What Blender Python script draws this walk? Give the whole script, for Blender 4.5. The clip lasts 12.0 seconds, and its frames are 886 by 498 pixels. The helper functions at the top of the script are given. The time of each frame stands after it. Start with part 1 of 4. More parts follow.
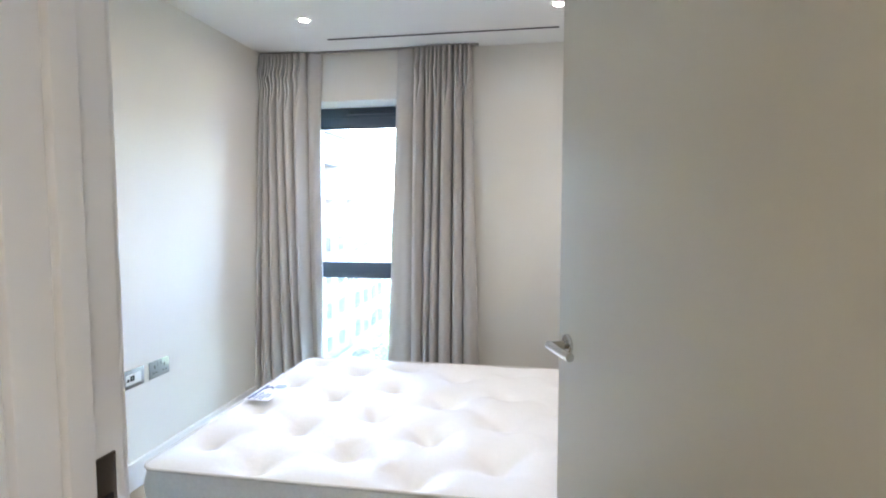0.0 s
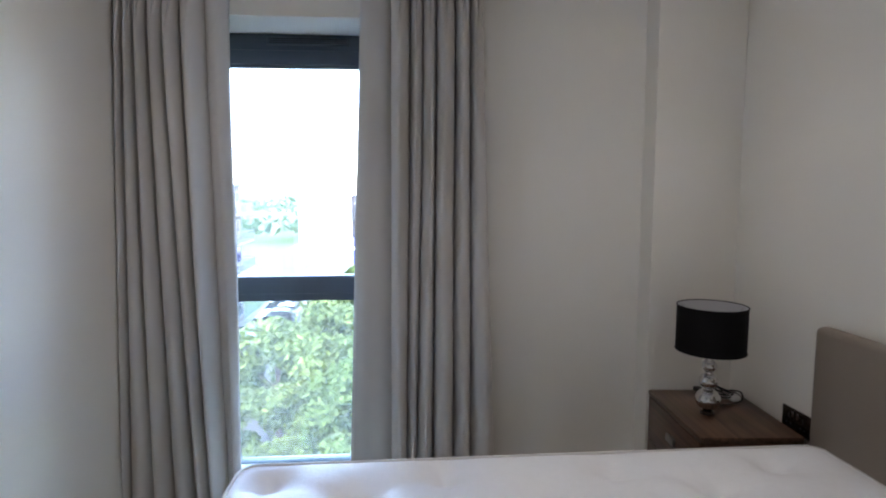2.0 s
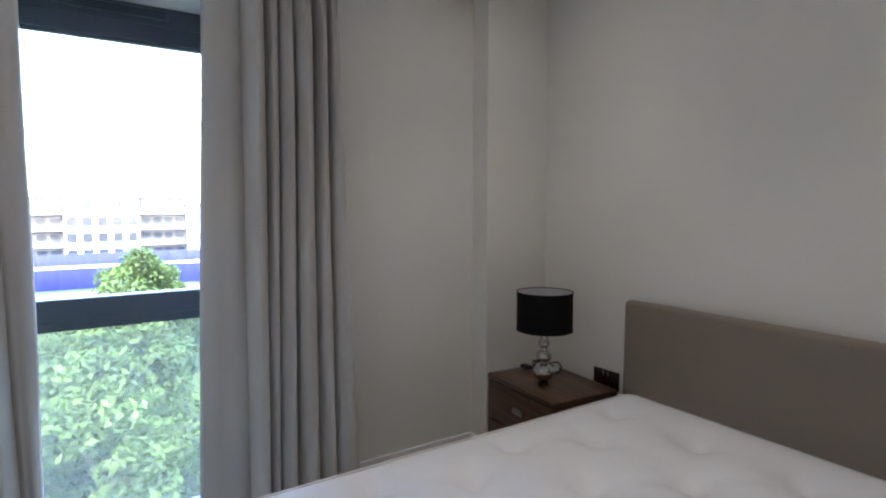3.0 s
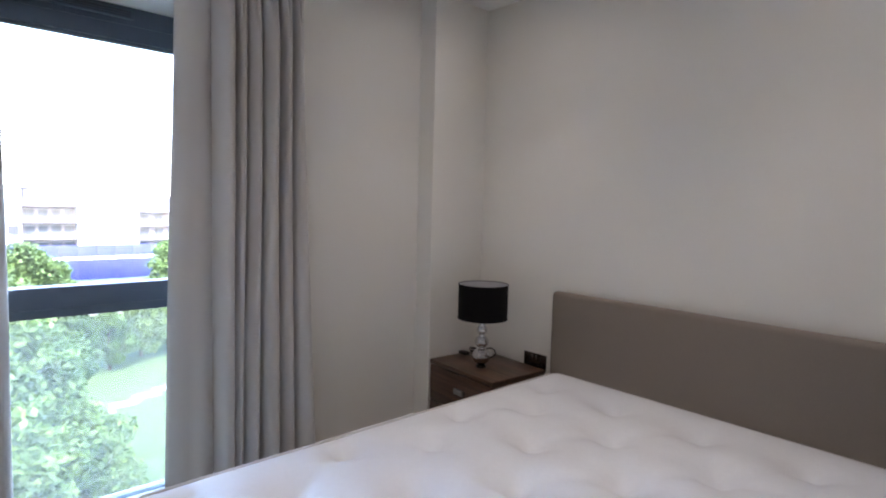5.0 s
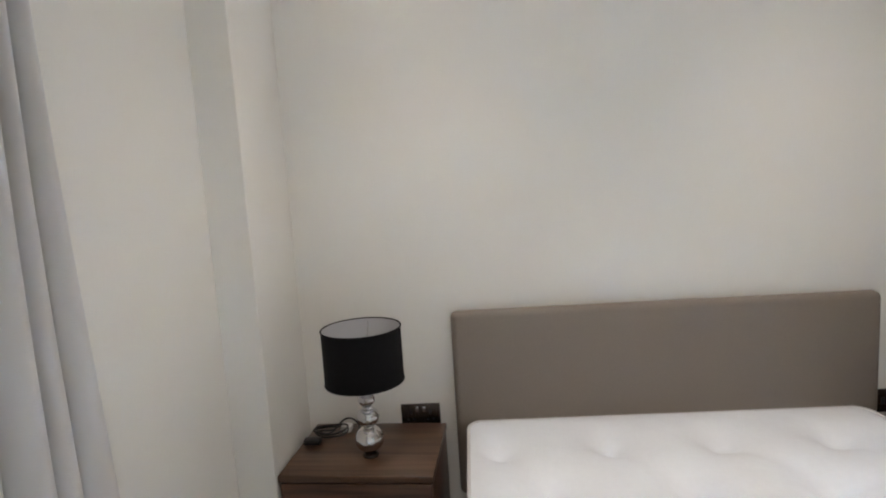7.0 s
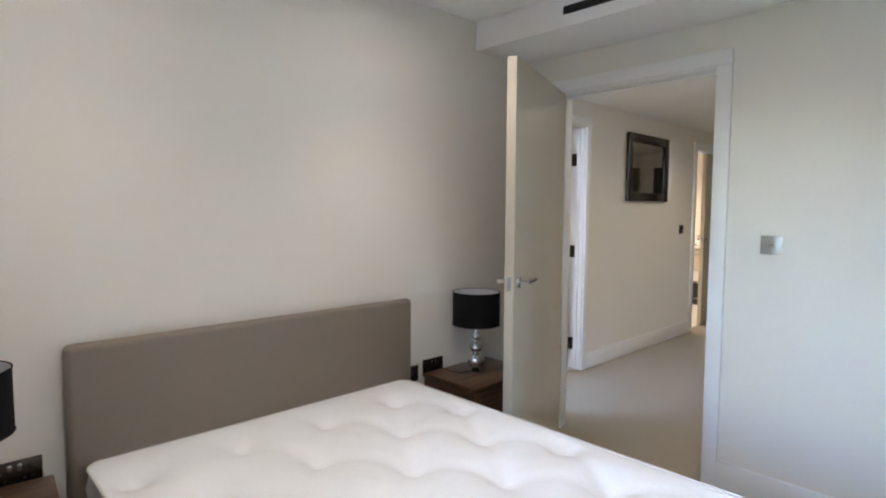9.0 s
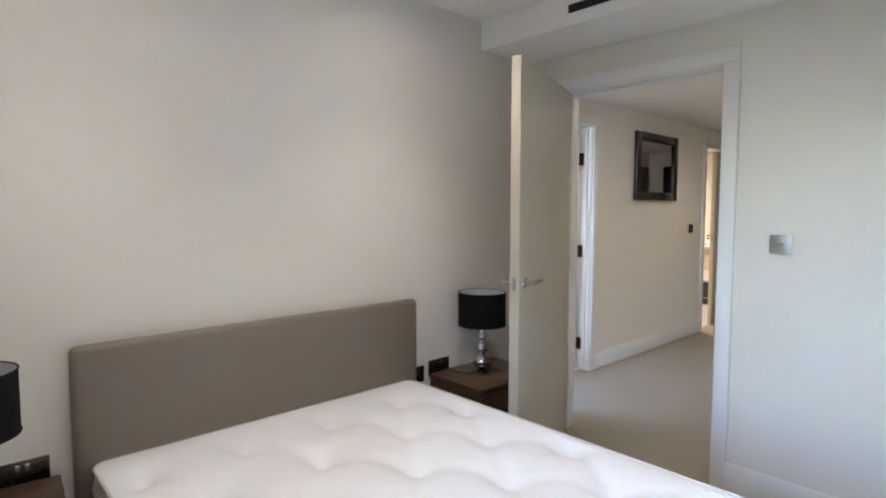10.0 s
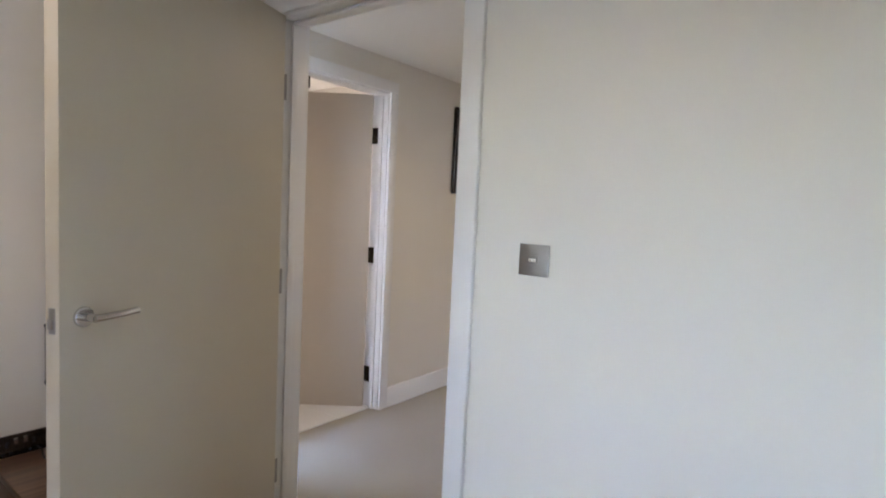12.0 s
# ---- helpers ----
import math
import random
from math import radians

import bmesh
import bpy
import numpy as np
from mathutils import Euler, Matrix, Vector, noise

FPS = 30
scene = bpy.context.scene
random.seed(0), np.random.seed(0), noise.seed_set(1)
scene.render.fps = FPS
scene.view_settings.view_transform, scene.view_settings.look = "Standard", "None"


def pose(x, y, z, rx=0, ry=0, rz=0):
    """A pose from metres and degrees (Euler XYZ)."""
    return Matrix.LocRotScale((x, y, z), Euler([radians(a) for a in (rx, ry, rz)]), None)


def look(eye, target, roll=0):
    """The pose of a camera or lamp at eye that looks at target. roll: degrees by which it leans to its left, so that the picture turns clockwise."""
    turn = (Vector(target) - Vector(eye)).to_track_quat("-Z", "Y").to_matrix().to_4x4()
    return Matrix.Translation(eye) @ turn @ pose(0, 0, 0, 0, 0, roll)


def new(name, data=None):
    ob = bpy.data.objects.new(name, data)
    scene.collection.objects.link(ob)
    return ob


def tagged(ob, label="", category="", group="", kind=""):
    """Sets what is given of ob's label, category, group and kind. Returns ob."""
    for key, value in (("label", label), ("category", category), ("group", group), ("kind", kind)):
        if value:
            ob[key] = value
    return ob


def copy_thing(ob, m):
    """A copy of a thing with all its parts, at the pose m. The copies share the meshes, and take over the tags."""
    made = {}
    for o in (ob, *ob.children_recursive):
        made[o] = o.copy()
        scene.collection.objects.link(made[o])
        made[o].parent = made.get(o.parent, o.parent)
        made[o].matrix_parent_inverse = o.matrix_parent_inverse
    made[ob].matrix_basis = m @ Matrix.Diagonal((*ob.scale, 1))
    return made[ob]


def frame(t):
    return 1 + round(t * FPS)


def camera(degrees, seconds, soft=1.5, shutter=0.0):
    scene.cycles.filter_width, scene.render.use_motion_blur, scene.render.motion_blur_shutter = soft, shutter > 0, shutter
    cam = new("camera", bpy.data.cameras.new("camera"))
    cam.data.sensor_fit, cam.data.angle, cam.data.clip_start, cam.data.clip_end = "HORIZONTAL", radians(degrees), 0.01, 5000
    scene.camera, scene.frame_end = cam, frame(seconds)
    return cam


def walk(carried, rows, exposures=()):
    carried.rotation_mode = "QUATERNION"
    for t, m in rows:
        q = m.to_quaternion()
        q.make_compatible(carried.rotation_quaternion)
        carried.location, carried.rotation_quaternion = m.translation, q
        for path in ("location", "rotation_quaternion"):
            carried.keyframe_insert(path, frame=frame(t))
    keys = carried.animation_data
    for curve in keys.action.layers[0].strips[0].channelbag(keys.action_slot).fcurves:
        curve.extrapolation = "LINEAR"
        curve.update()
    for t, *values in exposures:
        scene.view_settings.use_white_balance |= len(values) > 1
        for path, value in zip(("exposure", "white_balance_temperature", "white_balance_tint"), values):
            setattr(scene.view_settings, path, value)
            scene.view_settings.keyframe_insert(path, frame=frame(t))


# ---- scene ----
cam = camera(77.68, 12.0, soft=2.0)
PATH = [
    (0, (-0.678, -0.543, 1.335), (-1.024, 1.421, 1.191), 0.01),
    (0.3, (-0.768, -0.287, 1.337), (-1.195, 1.662, 1.206), 0.11),
    (0.5, (-0.822, -0.113, 1.347), (-1.270, 1.830, 1.194), -0.39),
    (0.8, (-0.939, 0.121, 1.336), (-1.403, 2.062, 1.202), 0.03),
    (1, (-0.975, 0.283, 1.330), (-1.454, 2.221, 1.217), 1.04),
    (1.2, (-1.026, 0.424, 1.318), (-1.510, 2.361, 1.197), 1.75),
    (1.5, (-1.116, 0.561, 1.312), (-1.544, 2.506, 1.132), 2.06),
    (2, (-1.465, 0.693, 1.330), (-1.316, 2.678, 1.137), -0.02),
    (2.5, (-1.736, 0.835, 1.330), (-1.167, 2.743, 1.137), -1.96),
    (3, (-2.023, 0.883, 1.299), (-0.930, 2.550, 1.140), 0.10),
    (3.2, (-2.125, 0.857, 1.303), (-0.915, 2.442, 1.150), 0.58),
    (4.8, (-2.342, 0.763, 1.294), (-0.984, 2.226, 1.168), 1.19),
    (5, (-2.297, 0.776, 1.298), (-0.962, 2.257, 1.143), 1.50),
    (5.5, (-2.216, 0.986, 1.286), (-0.839, 2.428, 1.125), 1.73),
    (6, (-2.127, 1.298, 1.328), (-0.653, 2.642, 1.181), 2.46),
    (6.5, (-2.105, 1.755, 1.324), (-0.317, 2.623, 1.106), -0.91),
    (7, (-1.966, 2.345, 1.350), (0.015, 2.448, 1.108), -3.55),
    (7.3, (-1.934, 2.459, 1.332), (0.032, 2.146, 1.134), -1.86),
    (7.5, (-1.945, 2.532, 1.335), (-0.056, 1.897, 1.170), -1.55),
    (7.7, (-1.978, 2.637, 1.329), (-0.237, 1.667, 1.165), -2.62),
    (9.3, (-2.181, 2.761, 1.340), (-0.743, 1.378, 1.199), 0.36),
    (9.5, (-2.181, 2.761, 1.340), (-0.743, 1.378, 1.199), 0.36),
    (10, (-2.181, 2.740, 1.340), (-0.717, 1.385, 1.199), 0.07),
    (10.5, (-2.180, 2.646, 1.333), (-0.745, 1.261, 1.183), -0.43),
    (11, (-2.148, 2.279, 1.329), (-0.878, 0.737, 1.227), 1.27),
    (11.5, (-2.158, 1.839, 1.326), (-0.979, 0.228, 1.201), -0.01),
    (12, (-2.110, 1.308, 1.314), (-0.895, -0.274, 1.171), 2.64),
]
EXPOSURES = [(0.0, 5.98, 6100, 17), (0.5, 5.77, 6060, 18), (1.0, 5.38, 6060, 21), (1.5, 5.18, 6200, 23), (2.0, 4.80, 6050, 20), (2.5, 4.55, 6050, 19), (3.0, 4.68, 6060, 20), (5.0, 4.98, 6130, 24),
             (5.5, 5.01, 6130, 24), (6.0, 5.27, 6180, 19), (6.5, 5.60, 6210, 17), (7.5, 5.67, 6260, 17), (9.5, 5.66, 6320, 18), (10.5, 5.68, 6330, 18), (12.0, 5.53, 6580, 23)]
walk(cam, [(t, look(eye, target, roll)) for t, eye, target, roll in PATH], EXPOSURES)

# ---- light ----
world = bpy.data.worlds.new("world")
world.use_nodes = True
scene.world = world
wn, wl = world.node_tree.nodes, world.node_tree.links
sky = wn.new("ShaderNodeTexSky")
sky.sky_type, sky.sun_disc = "NISHITA", False
sky.sun_elevation, sky.sun_rotation = radians(48), radians(200)
sky.air_density, sky.dust_density, sky.ozone_density = 1.0, 1.3, 1.0
wl.new(sky.outputs[0], wn["Background"].inputs[0])
wn["Background"].inputs[1].default_value = 0.15
sun = new("sun", bpy.data.lights.new("sun", "SUN"))
sun.data.energy, sun.data.angle, sun.data.color = 0.5, radians(15), (1.0, 0.95, 0.88)
sun.matrix_world = pose(0, 0, 30, 42, 0, -20)
LAMP_POWER = 0.20
LAMP_COLOUR = (1.0, 0.92, 0.80)


# ---- materials ----
def material(name, colour, rough=0.6, metal=0.0, grain=0.0, grain_scale=60.0, bump=0.0, bump_scale=200.0, stain=0.0, stain_scale=3.0,
             spec=0.5, stretch=(1, 1, 1), coat=0.0):
    """A surface with fine grain, broad stains and relief, in metres of the object."""
    m = bpy.data.materials.new(name)
    m.use_nodes = True
    n, l = m.node_tree.nodes, m.node_tree.links
    b = n["Principled BSDF"]
    b.inputs["Base Color"].default_value = (*colour, 1)
    b.inputs["Roughness"].default_value, b.inputs["Metallic"].default_value = rough, metal
    b.inputs["Specular IOR Level"].default_value = spec
    b.inputs["Coat Weight"].default_value = coat
    geo = n.new("ShaderNodeTexCoord")
    mp = n.new("ShaderNodeMapping")
    mp.inputs["Scale"].default_value = stretch
    l.new(geo.outputs["Object"], mp.inputs[0])
    if grain or stain:
        fine, broad = n.new("ShaderNodeTexNoise"), n.new("ShaderNodeTexNoise")
        fine.inputs["Scale"].default_value, broad.inputs["Scale"].default_value = grain_scale, stain_scale
        fine.inputs["Detail"].default_value, broad.inputs["Detail"].default_value = 3, 4
        l.new(mp.outputs[0], fine.inputs["Vector"]), l.new(mp.outputs[0], broad.inputs["Vector"])
        add = n.new("ShaderNodeMath")
        add.operation = "MULTIPLY_ADD"
        l.new(fine.outputs[0], add.inputs[0])
        add.inputs[1].default_value, add.inputs[2].default_value = 2 * grain, 1 - grain - stain
        add2 = n.new("ShaderNodeMath")
        add2.operation = "MULTIPLY_ADD"
        l.new(broad.outputs[0], add2.inputs[0])
        add2.inputs[1].default_value = 2 * stain
        l.new(add.outputs[0], add2.inputs[2])
        mul = n.new("ShaderNodeVectorMath")
        mul.operation = "SCALE"
        mul.inputs[0].default_value = colour
        l.new(add2.outputs[0], mul.inputs["Scale"])
        l.new(mul.outputs[0], b.inputs["Base Color"])
        rr = n.new("ShaderNodeMath")
        rr.operation = "MULTIPLY_ADD"
        l.new(broad.outputs[0], rr.inputs[0])
        rr.inputs[1].default_value, rr.inputs[2].default_value = 0.12, rough - 0.06
        l.new(rr.outputs[0], b.inputs["Roughness"])
    if bump:
        nz, bp = n.new("ShaderNodeTexNoise"), n.new("ShaderNodeBump")
        nz.inputs["Scale"].default_value, nz.inputs["Detail"].default_value = bump_scale, 4
        l.new(mp.outputs[0], nz.inputs["Vector"])
        bp.inputs["Strength"].default_value, bp.inputs["Distance"].default_value = bump, 0.004
        l.new(nz.outputs[0], bp.inputs["Height"])
        l.new(bp.outputs[0], b.inputs["Normal"])
    return m


def glass_material(name, tint, rough=0.0):
    m = bpy.data.materials.new(name)
    m.use_nodes = True
    n, l = m.node_tree.nodes, m.node_tree.links
    out = n["Material Output"]
    n.remove(n["Principled BSDF"])
    clear, gloss, mix, fres = n.new("ShaderNodeBsdfTransparent"), n.new("ShaderNodeBsdfGlossy"), n.new("ShaderNodeMixShader"), n.new("ShaderNodeFresnel")
    clear.inputs[0].default_value = (*tint, 1)
    gloss.inputs["Roughness"].default_value = rough
    fres.inputs[0].default_value = 1.45
    l.new(fres.outputs[0], mix.inputs[0]), l.new(clear.outputs[0], mix.inputs[1]), l.new(gloss.outputs[0], mix.inputs[2])
    l.new(mix.outputs[0], out.inputs[0])
    return m


def hazed_glass(name, tint, film, patch):
    """Pane with a thin uneven pale film: haze and reflections put into it."""
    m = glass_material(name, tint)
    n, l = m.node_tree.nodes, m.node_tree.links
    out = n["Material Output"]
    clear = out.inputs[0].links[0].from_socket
    tc, nz, add, mix, haze = (n.new("ShaderNode" + k) for k in ("TexCoord", "TexNoise", "Math", "MixShader", "BsdfTranslucent"))
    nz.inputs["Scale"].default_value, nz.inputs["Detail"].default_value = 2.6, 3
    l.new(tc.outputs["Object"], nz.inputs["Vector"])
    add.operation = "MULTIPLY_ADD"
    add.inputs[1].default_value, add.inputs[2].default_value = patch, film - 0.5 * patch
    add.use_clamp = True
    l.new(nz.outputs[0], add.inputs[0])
    haze.inputs[0].default_value = (0.86, 0.89, 0.90, 1)
    l.new(add.outputs[0], mix.inputs[0]), l.new(clear, mix.inputs[1]), l.new(haze.outputs[0], mix.inputs[2])
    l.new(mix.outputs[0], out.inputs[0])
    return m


def glow_material(name, colour, strength):
    m = bpy.data.materials.new(name)
    m.use_nodes = True
    b = m.node_tree.nodes["Principled BSDF"]
    b.inputs["Base Color"].default_value = (0.8, 0.8, 0.8, 1)
    b.inputs["Emission Color"].default_value, b.inputs["Emission Strength"].default_value = (*colour, 1), strength
    return m


def weave_material(name, colour, scale, depth, rough=0.85, vary=0.12, sheen=0.2):
    """Woven cloth: two crossed sets of threads in relief, with uneven yarns."""
    m = material(name, colour, rough, grain=vary, grain_scale=scale * 0.35, stain=0.04, stain_scale=4)
    n, l = m.node_tree.nodes, m.node_tree.links
    b = n["Principled BSDF"]
    b.inputs["Sheen Weight"].default_value = sheen
    tc = n.new("ShaderNodeTexCoord")
    waves = []
    for axis in ("X", "Z"):
        w = n.new("ShaderNodeTexWave")
        w.bands_direction = axis
        w.inputs["Scale"].default_value, w.inputs["Distortion"].default_value = scale, 1.5
        l.new(tc.outputs["Object"], w.inputs["Vector"])
        waves.append(w)
    add, bp = n.new("ShaderNodeMath"), n.new("ShaderNodeBump")
    l.new(waves[0].outputs["Fac"], add.inputs[0]), l.new(waves[1].outputs["Fac"], add.inputs[1])
    bp.inputs["Strength"].default_value, bp.inputs["Distance"].default_value = depth, 0.002
    l.new(add.outputs[0], bp.inputs["Height"]), l.new(bp.outputs[0], b.inputs["Normal"])
    return m


def wood_material(name, dark, light, along, rough=0.35):
    """Veneer with streaks along one axis of the object (a stretch of the pattern)."""
    m = bpy.data.materials.new(name)
    m.use_nodes = True
    n, l = m.node_tree.nodes, m.node_tree.links
    b = n["Principled BSDF"]
    tc, mp, nz, big, ramp = n.new("ShaderNodeTexCoord"), n.new("ShaderNodeMapping"), n.new("ShaderNodeTexNoise"), n.new("ShaderNodeTexNoise"), n.new("ShaderNodeValToRGB")
    mp.inputs["Scale"].default_value = along
    l.new(tc.outputs["Object"], mp.inputs[0])
    nz.inputs["Scale"].default_value, nz.inputs["Detail"].default_value, nz.inputs["Distortion"].default_value = 6, 6, 0.6
    l.new(mp.outputs[0], nz.inputs["Vector"])
    ramp.color_ramp.elements[0].position, ramp.color_ramp.elements[1].position = 0.32, 0.7
    ramp.color_ramp.elements[0].color, ramp.color_ramp.elements[1].color = (*dark, 1), (*light, 1)
    l.new(nz.outputs[0], ramp.inputs[0]), l.new(ramp.outputs[0], b.inputs["Base Color"])
    bp = n.new("ShaderNodeBump")
    bp.inputs["Strength"].default_value, bp.inputs["Distance"].default_value = 0.15, 0.001
    l.new(nz.outputs[0], bp.inputs["Height"]), l.new(bp.outputs[0], b.inputs["Normal"])
    b.inputs["Roughness"].default_value = rough
    return m


M_WALL = material("wall_paint", (0.80, 0.773, 0.712), 0.75, grain=0.012, grain_scale=90, stain=0.025, stain_scale=1.6, bump=0.05, bump_scale=260)
M_CEIL = material("ceiling_paint", (0.85, 0.842, 0.82), 0.85, stain=0.02, stain_scale=1.5, bump=0.04, bump_scale=220)
M_TRIM = material("white_gloss_paint", (0.83, 0.83, 0.82), 0.32, stain=0.02, stain_scale=5, bump=0.03, bump_scale=120)
M_DOOR = material("door_paint", (0.54, 0.495, 0.395), 0.42, grain=0.01, stain=0.025, stain_scale=2.5, bump=0.04, bump_scale=150)
# door paint made lighter and pinker for the bathroom's light on the leaf
M_DOOR_LIT = material("lit_door_paint", (0.57, 0.505, 0.43), 0.42, grain=0.01, stain=0.025, stain_scale=2.5, bump=0.04, bump_scale=150)
M_CARPET = material("carpet", (0.405, 0.362, 0.288), 0.95, grain=0.22, grain_scale=420, stain=0.07, stain_scale=2.2, bump=0.9, bump_scale=520, spec=0.1)
M_CHROME = material("chrome", (0.66, 0.66, 0.67), 0.09, 1.0, stain=0.03, stain_scale=20)
M_SATIN = material("satin_steel", (0.36, 0.355, 0.345), 0.42, 1.0, grain=0.05, grain_scale=300, stretch=(1, 1, 12))
M_BRONZE = material("black_nickel", (0.10, 0.085, 0.075), 0.25, 0.9, stain=0.06, stain_scale=12)
M_BLACK = material("black_plastic", (0.015, 0.015, 0.016), 0.35, stain=0.1, stain_scale=10)
M_DARK = material("dark_void", (0.006, 0.004, 0.004), 0.8)
M_WHITEPLASTIC = material("white_plastic", (0.80, 0.80, 0.78), 0.4, stain=0.02, stain_scale=12)
M_FRAME = material("window_grey_paint", (0.075, 0.095, 0.12), 0.42, grain=0.03, grain_scale=300, stain=0.05, stain_scale=6)
# the film values paint a veil over the view, strongest in the lower pane
M_GLASS = hazed_glass("window_glass", (0.93, 0.96, 0.96), 0.004, 0.004)
M_GLASS_LOW = hazed_glass("tinted_window_glass", (0.82, 0.87, 0.83), 0.036, 0.040)
M_CURTAIN = weave_material("curtain_linen", (0.55, 0.528, 0.502), 420, 0.010, vary=0.012)
M_MATTRESS = material("mattress_damask", (0.85, 0.865, 0.88), 0.5, grain=0.03, grain_scale=55, stain=0.03, stain_scale=6, bump=0.18, bump_scale=70)
M_MATTRESS.node_tree.nodes["Principled BSDF"].inputs["Sheen Weight"].default_value = 0.35
M_PIPING = material("mattress_piping", (0.66, 0.65, 0.63), 0.7, grain=0.08, grain_scale=300)
M_BORDER = weave_material("mattress_border", (0.72, 0.71, 0.69), 260, 0.3, vary=0.1)
M_DIVAN = weave_material("divan_cloth", (0.62, 0.60, 0.57), 280, 0.3, vary=0.1)
M_HEAD = material("taupe_leather", (0.218, 0.180, 0.146), 0.5, grain=0.06, grain_scale=150, stain=0.04, stain_scale=3, bump=0.3, bump_scale=330)
M_WALNUT = wood_material("walnut", (0.040, 0.019, 0.011), (0.130, 0.064, 0.037), (1.2, 0.35, 9))
M_WALNUT_TOP = wood_material("walnut_top", (0.046, 0.025, 0.015), (0.128, 0.071, 0.041), (9, 0.35, 9), 0.28)
M_SHADE = weave_material("black_shade_cloth", (0.007, 0.007, 0.008), 420, 0.15, vary=0.15, sheen=0.0)
M_SHADE.node_tree.nodes["Principled BSDF"].inputs["Specular IOR Level"].default_value = 0.15
M_LINER = material("pale_shade_liner", (0.56, 0.56, 0.58), 0.6, stain=0.02)
M_WHITEGLASS = material("white_back_painted_glass", (0.70, 0.76, 0.75), 0.08, stain=0.01, spec=0.6, coat=0.5)
M_MIRROR = material("mirror_silver", (0.72, 0.72, 0.70), 0.01, 1.0)
M_TILE = material("white_floor_tile", (0.78, 0.77, 0.75), 0.22, stain=0.04, stain_scale=4)
M_LED = glow_material("downlight_lens", (1.0, 0.92, 0.80), 8.4)
M_INK = material("grey_print", (0.12, 0.14, 0.22), 0.7)
M_SEAL = material("blue_seal_print", (0.32, 0.40, 0.66), 0.6, stain=0.05, stain_scale=40)
M_EBONY = material("dark_stained_wood", (0.022, 0.015, 0.012), 0.2, grain=0.2, grain_scale=40, stain=0.1, stain_scale=6)
M_LABEL = material("white_label_cloth", (0.75, 0.76, 0.80), 0.7, grain=0.04, grain_scale=300)


# ---- builders ----
def box(bm, x0, x1, y0, y1, z0, z1, bevel=0.0, segments=2):
    v = [bm.verts.new((x, y, z)) for z in (z0, z1) for y in (y0, y1) for x in (x0, x1)]
    faces = [bm.faces.new([v[i] for i in f]) for f in ((0, 2, 3, 1), (4, 5, 7, 6), (0, 1, 5, 4), (2, 6, 7, 3), (0, 4, 6, 2), (1, 3, 7, 5))]
    if bevel:
        edges = list({e for f in faces for e in f.edges})
        bmesh.ops.bevel(bm, geom=edges, offset=bevel, segments=segments, affect="EDGES", profile=0.5)
    return bm


def lathe(bm, profile, cx=0.0, cy=0.0, cz=0.0, seg=40, cap=True, turn=None):
    """Turns a profile of (radius, height) about the upright axis; turn: a matrix for another axis."""
    rings = []
    for r, z in profile:
        ring = []
        for k in range(seg):
            a = 2 * math.pi * k / seg
            p = Vector((r * math.cos(a), r * math.sin(a), z))
            ring.append(bm.verts.new((turn @ p if turn else p) + Vector((cx, cy, cz))))
        rings.append(ring)
    for a, b in zip(rings, rings[1:]):
        for k in range(seg):
            bm.faces.new((a[k], a[(k + 1) % seg], b[(k + 1) % seg], b[k]))
    if cap:
        bm.faces.new(rings[0][::-1])
        bm.faces.new(rings[-1])
    return bm


def tube(bm, points, radius, seg=10, closed=False):
    pts = [Vector(p) for p in points]
    n, rings = len(pts), []
    for i, p in enumerate(pts):
        a = pts[(i - 1) % n] if closed or i else pts[0]
        b = pts[(i + 1) % n] if closed or i < n - 1 else pts[-1]
        d = (b - a).normalized()
        side = d.cross(Vector((0, 0, 1)))
        side = side.normalized() if side.length > 1e-3 else Vector((1, 0, 0))
        up = side.cross(d)
        rings.append([bm.verts.new(p + radius * (math.cos(2 * math.pi * k / seg) * side + math.sin(2 * math.pi * k / seg) * up)) for k in range(seg)])
    pairs = list(zip(rings, rings[1:])) + ([(rings[-1], rings[0])] if closed else [])
    for a, b in pairs:
        for k in range(seg):
            bm.faces.new((a[k], a[(k + 1) % seg], b[(k + 1) % seg], b[k]))
    if not closed:
        bm.faces.new(rings[0][::-1])
        bm.faces.new(rings[-1])
    return bm


def smooth_line(points, steps=6):
    """Points along a soft curve through the given ones."""
    p = [Vector(q) for q in points]
    p = [2 * p[0] - p[1]] + p + [2 * p[-1] - p[-2]]
    out = []
    for a, b, c, d in zip(p, p[1:], p[2:], p[3:]):
        for k in range(steps):
            t = k / steps
            out.append(0.5 * (2 * b + (c - a) * t + (2 * a - 5 * b + 4 * c - d) * t * t + (3 * b - a - 3 * c + d) * t ** 3))
    return out + [p[-2]]


def mesh_of(name, bm, mat, smooth=True):
    bmesh.ops.recalc_face_normals(bm, faces=bm.faces)
    me = bpy.data.meshes.new(name)
    bm.to_mesh(me)
    bm.free()
    for m in mat if isinstance(mat, (list, tuple)) else (mat,):
        me.materials.append(m)
    if smooth:
        me.shade_smooth()
        me.set_sharp_from_angle(angle=radians(35))
    return me


def part(name, bm, mat, parent, label="", m=None, smooth=True):
    ob = new(name, mesh_of(name, bm, mat, smooth))
    ob.parent = parent
    if m is not None:
        ob.matrix_basis = m
    if label:
        ob["label"] = label
    return ob


def thing(name, label, category, m, group="", kind=""):
    ob = new(name)
    ob.matrix_basis = m
    ob.empty_display_size = 0.1
    return tagged(ob, label, category, group, kind)


def solid(name, bm, mat, label, category, kind="structure", group="", smooth=False):
    return tagged(new(name, mesh_of(name, bm, mat, smooth)), label, category, group, kind)


def B():
    return bmesh.new()


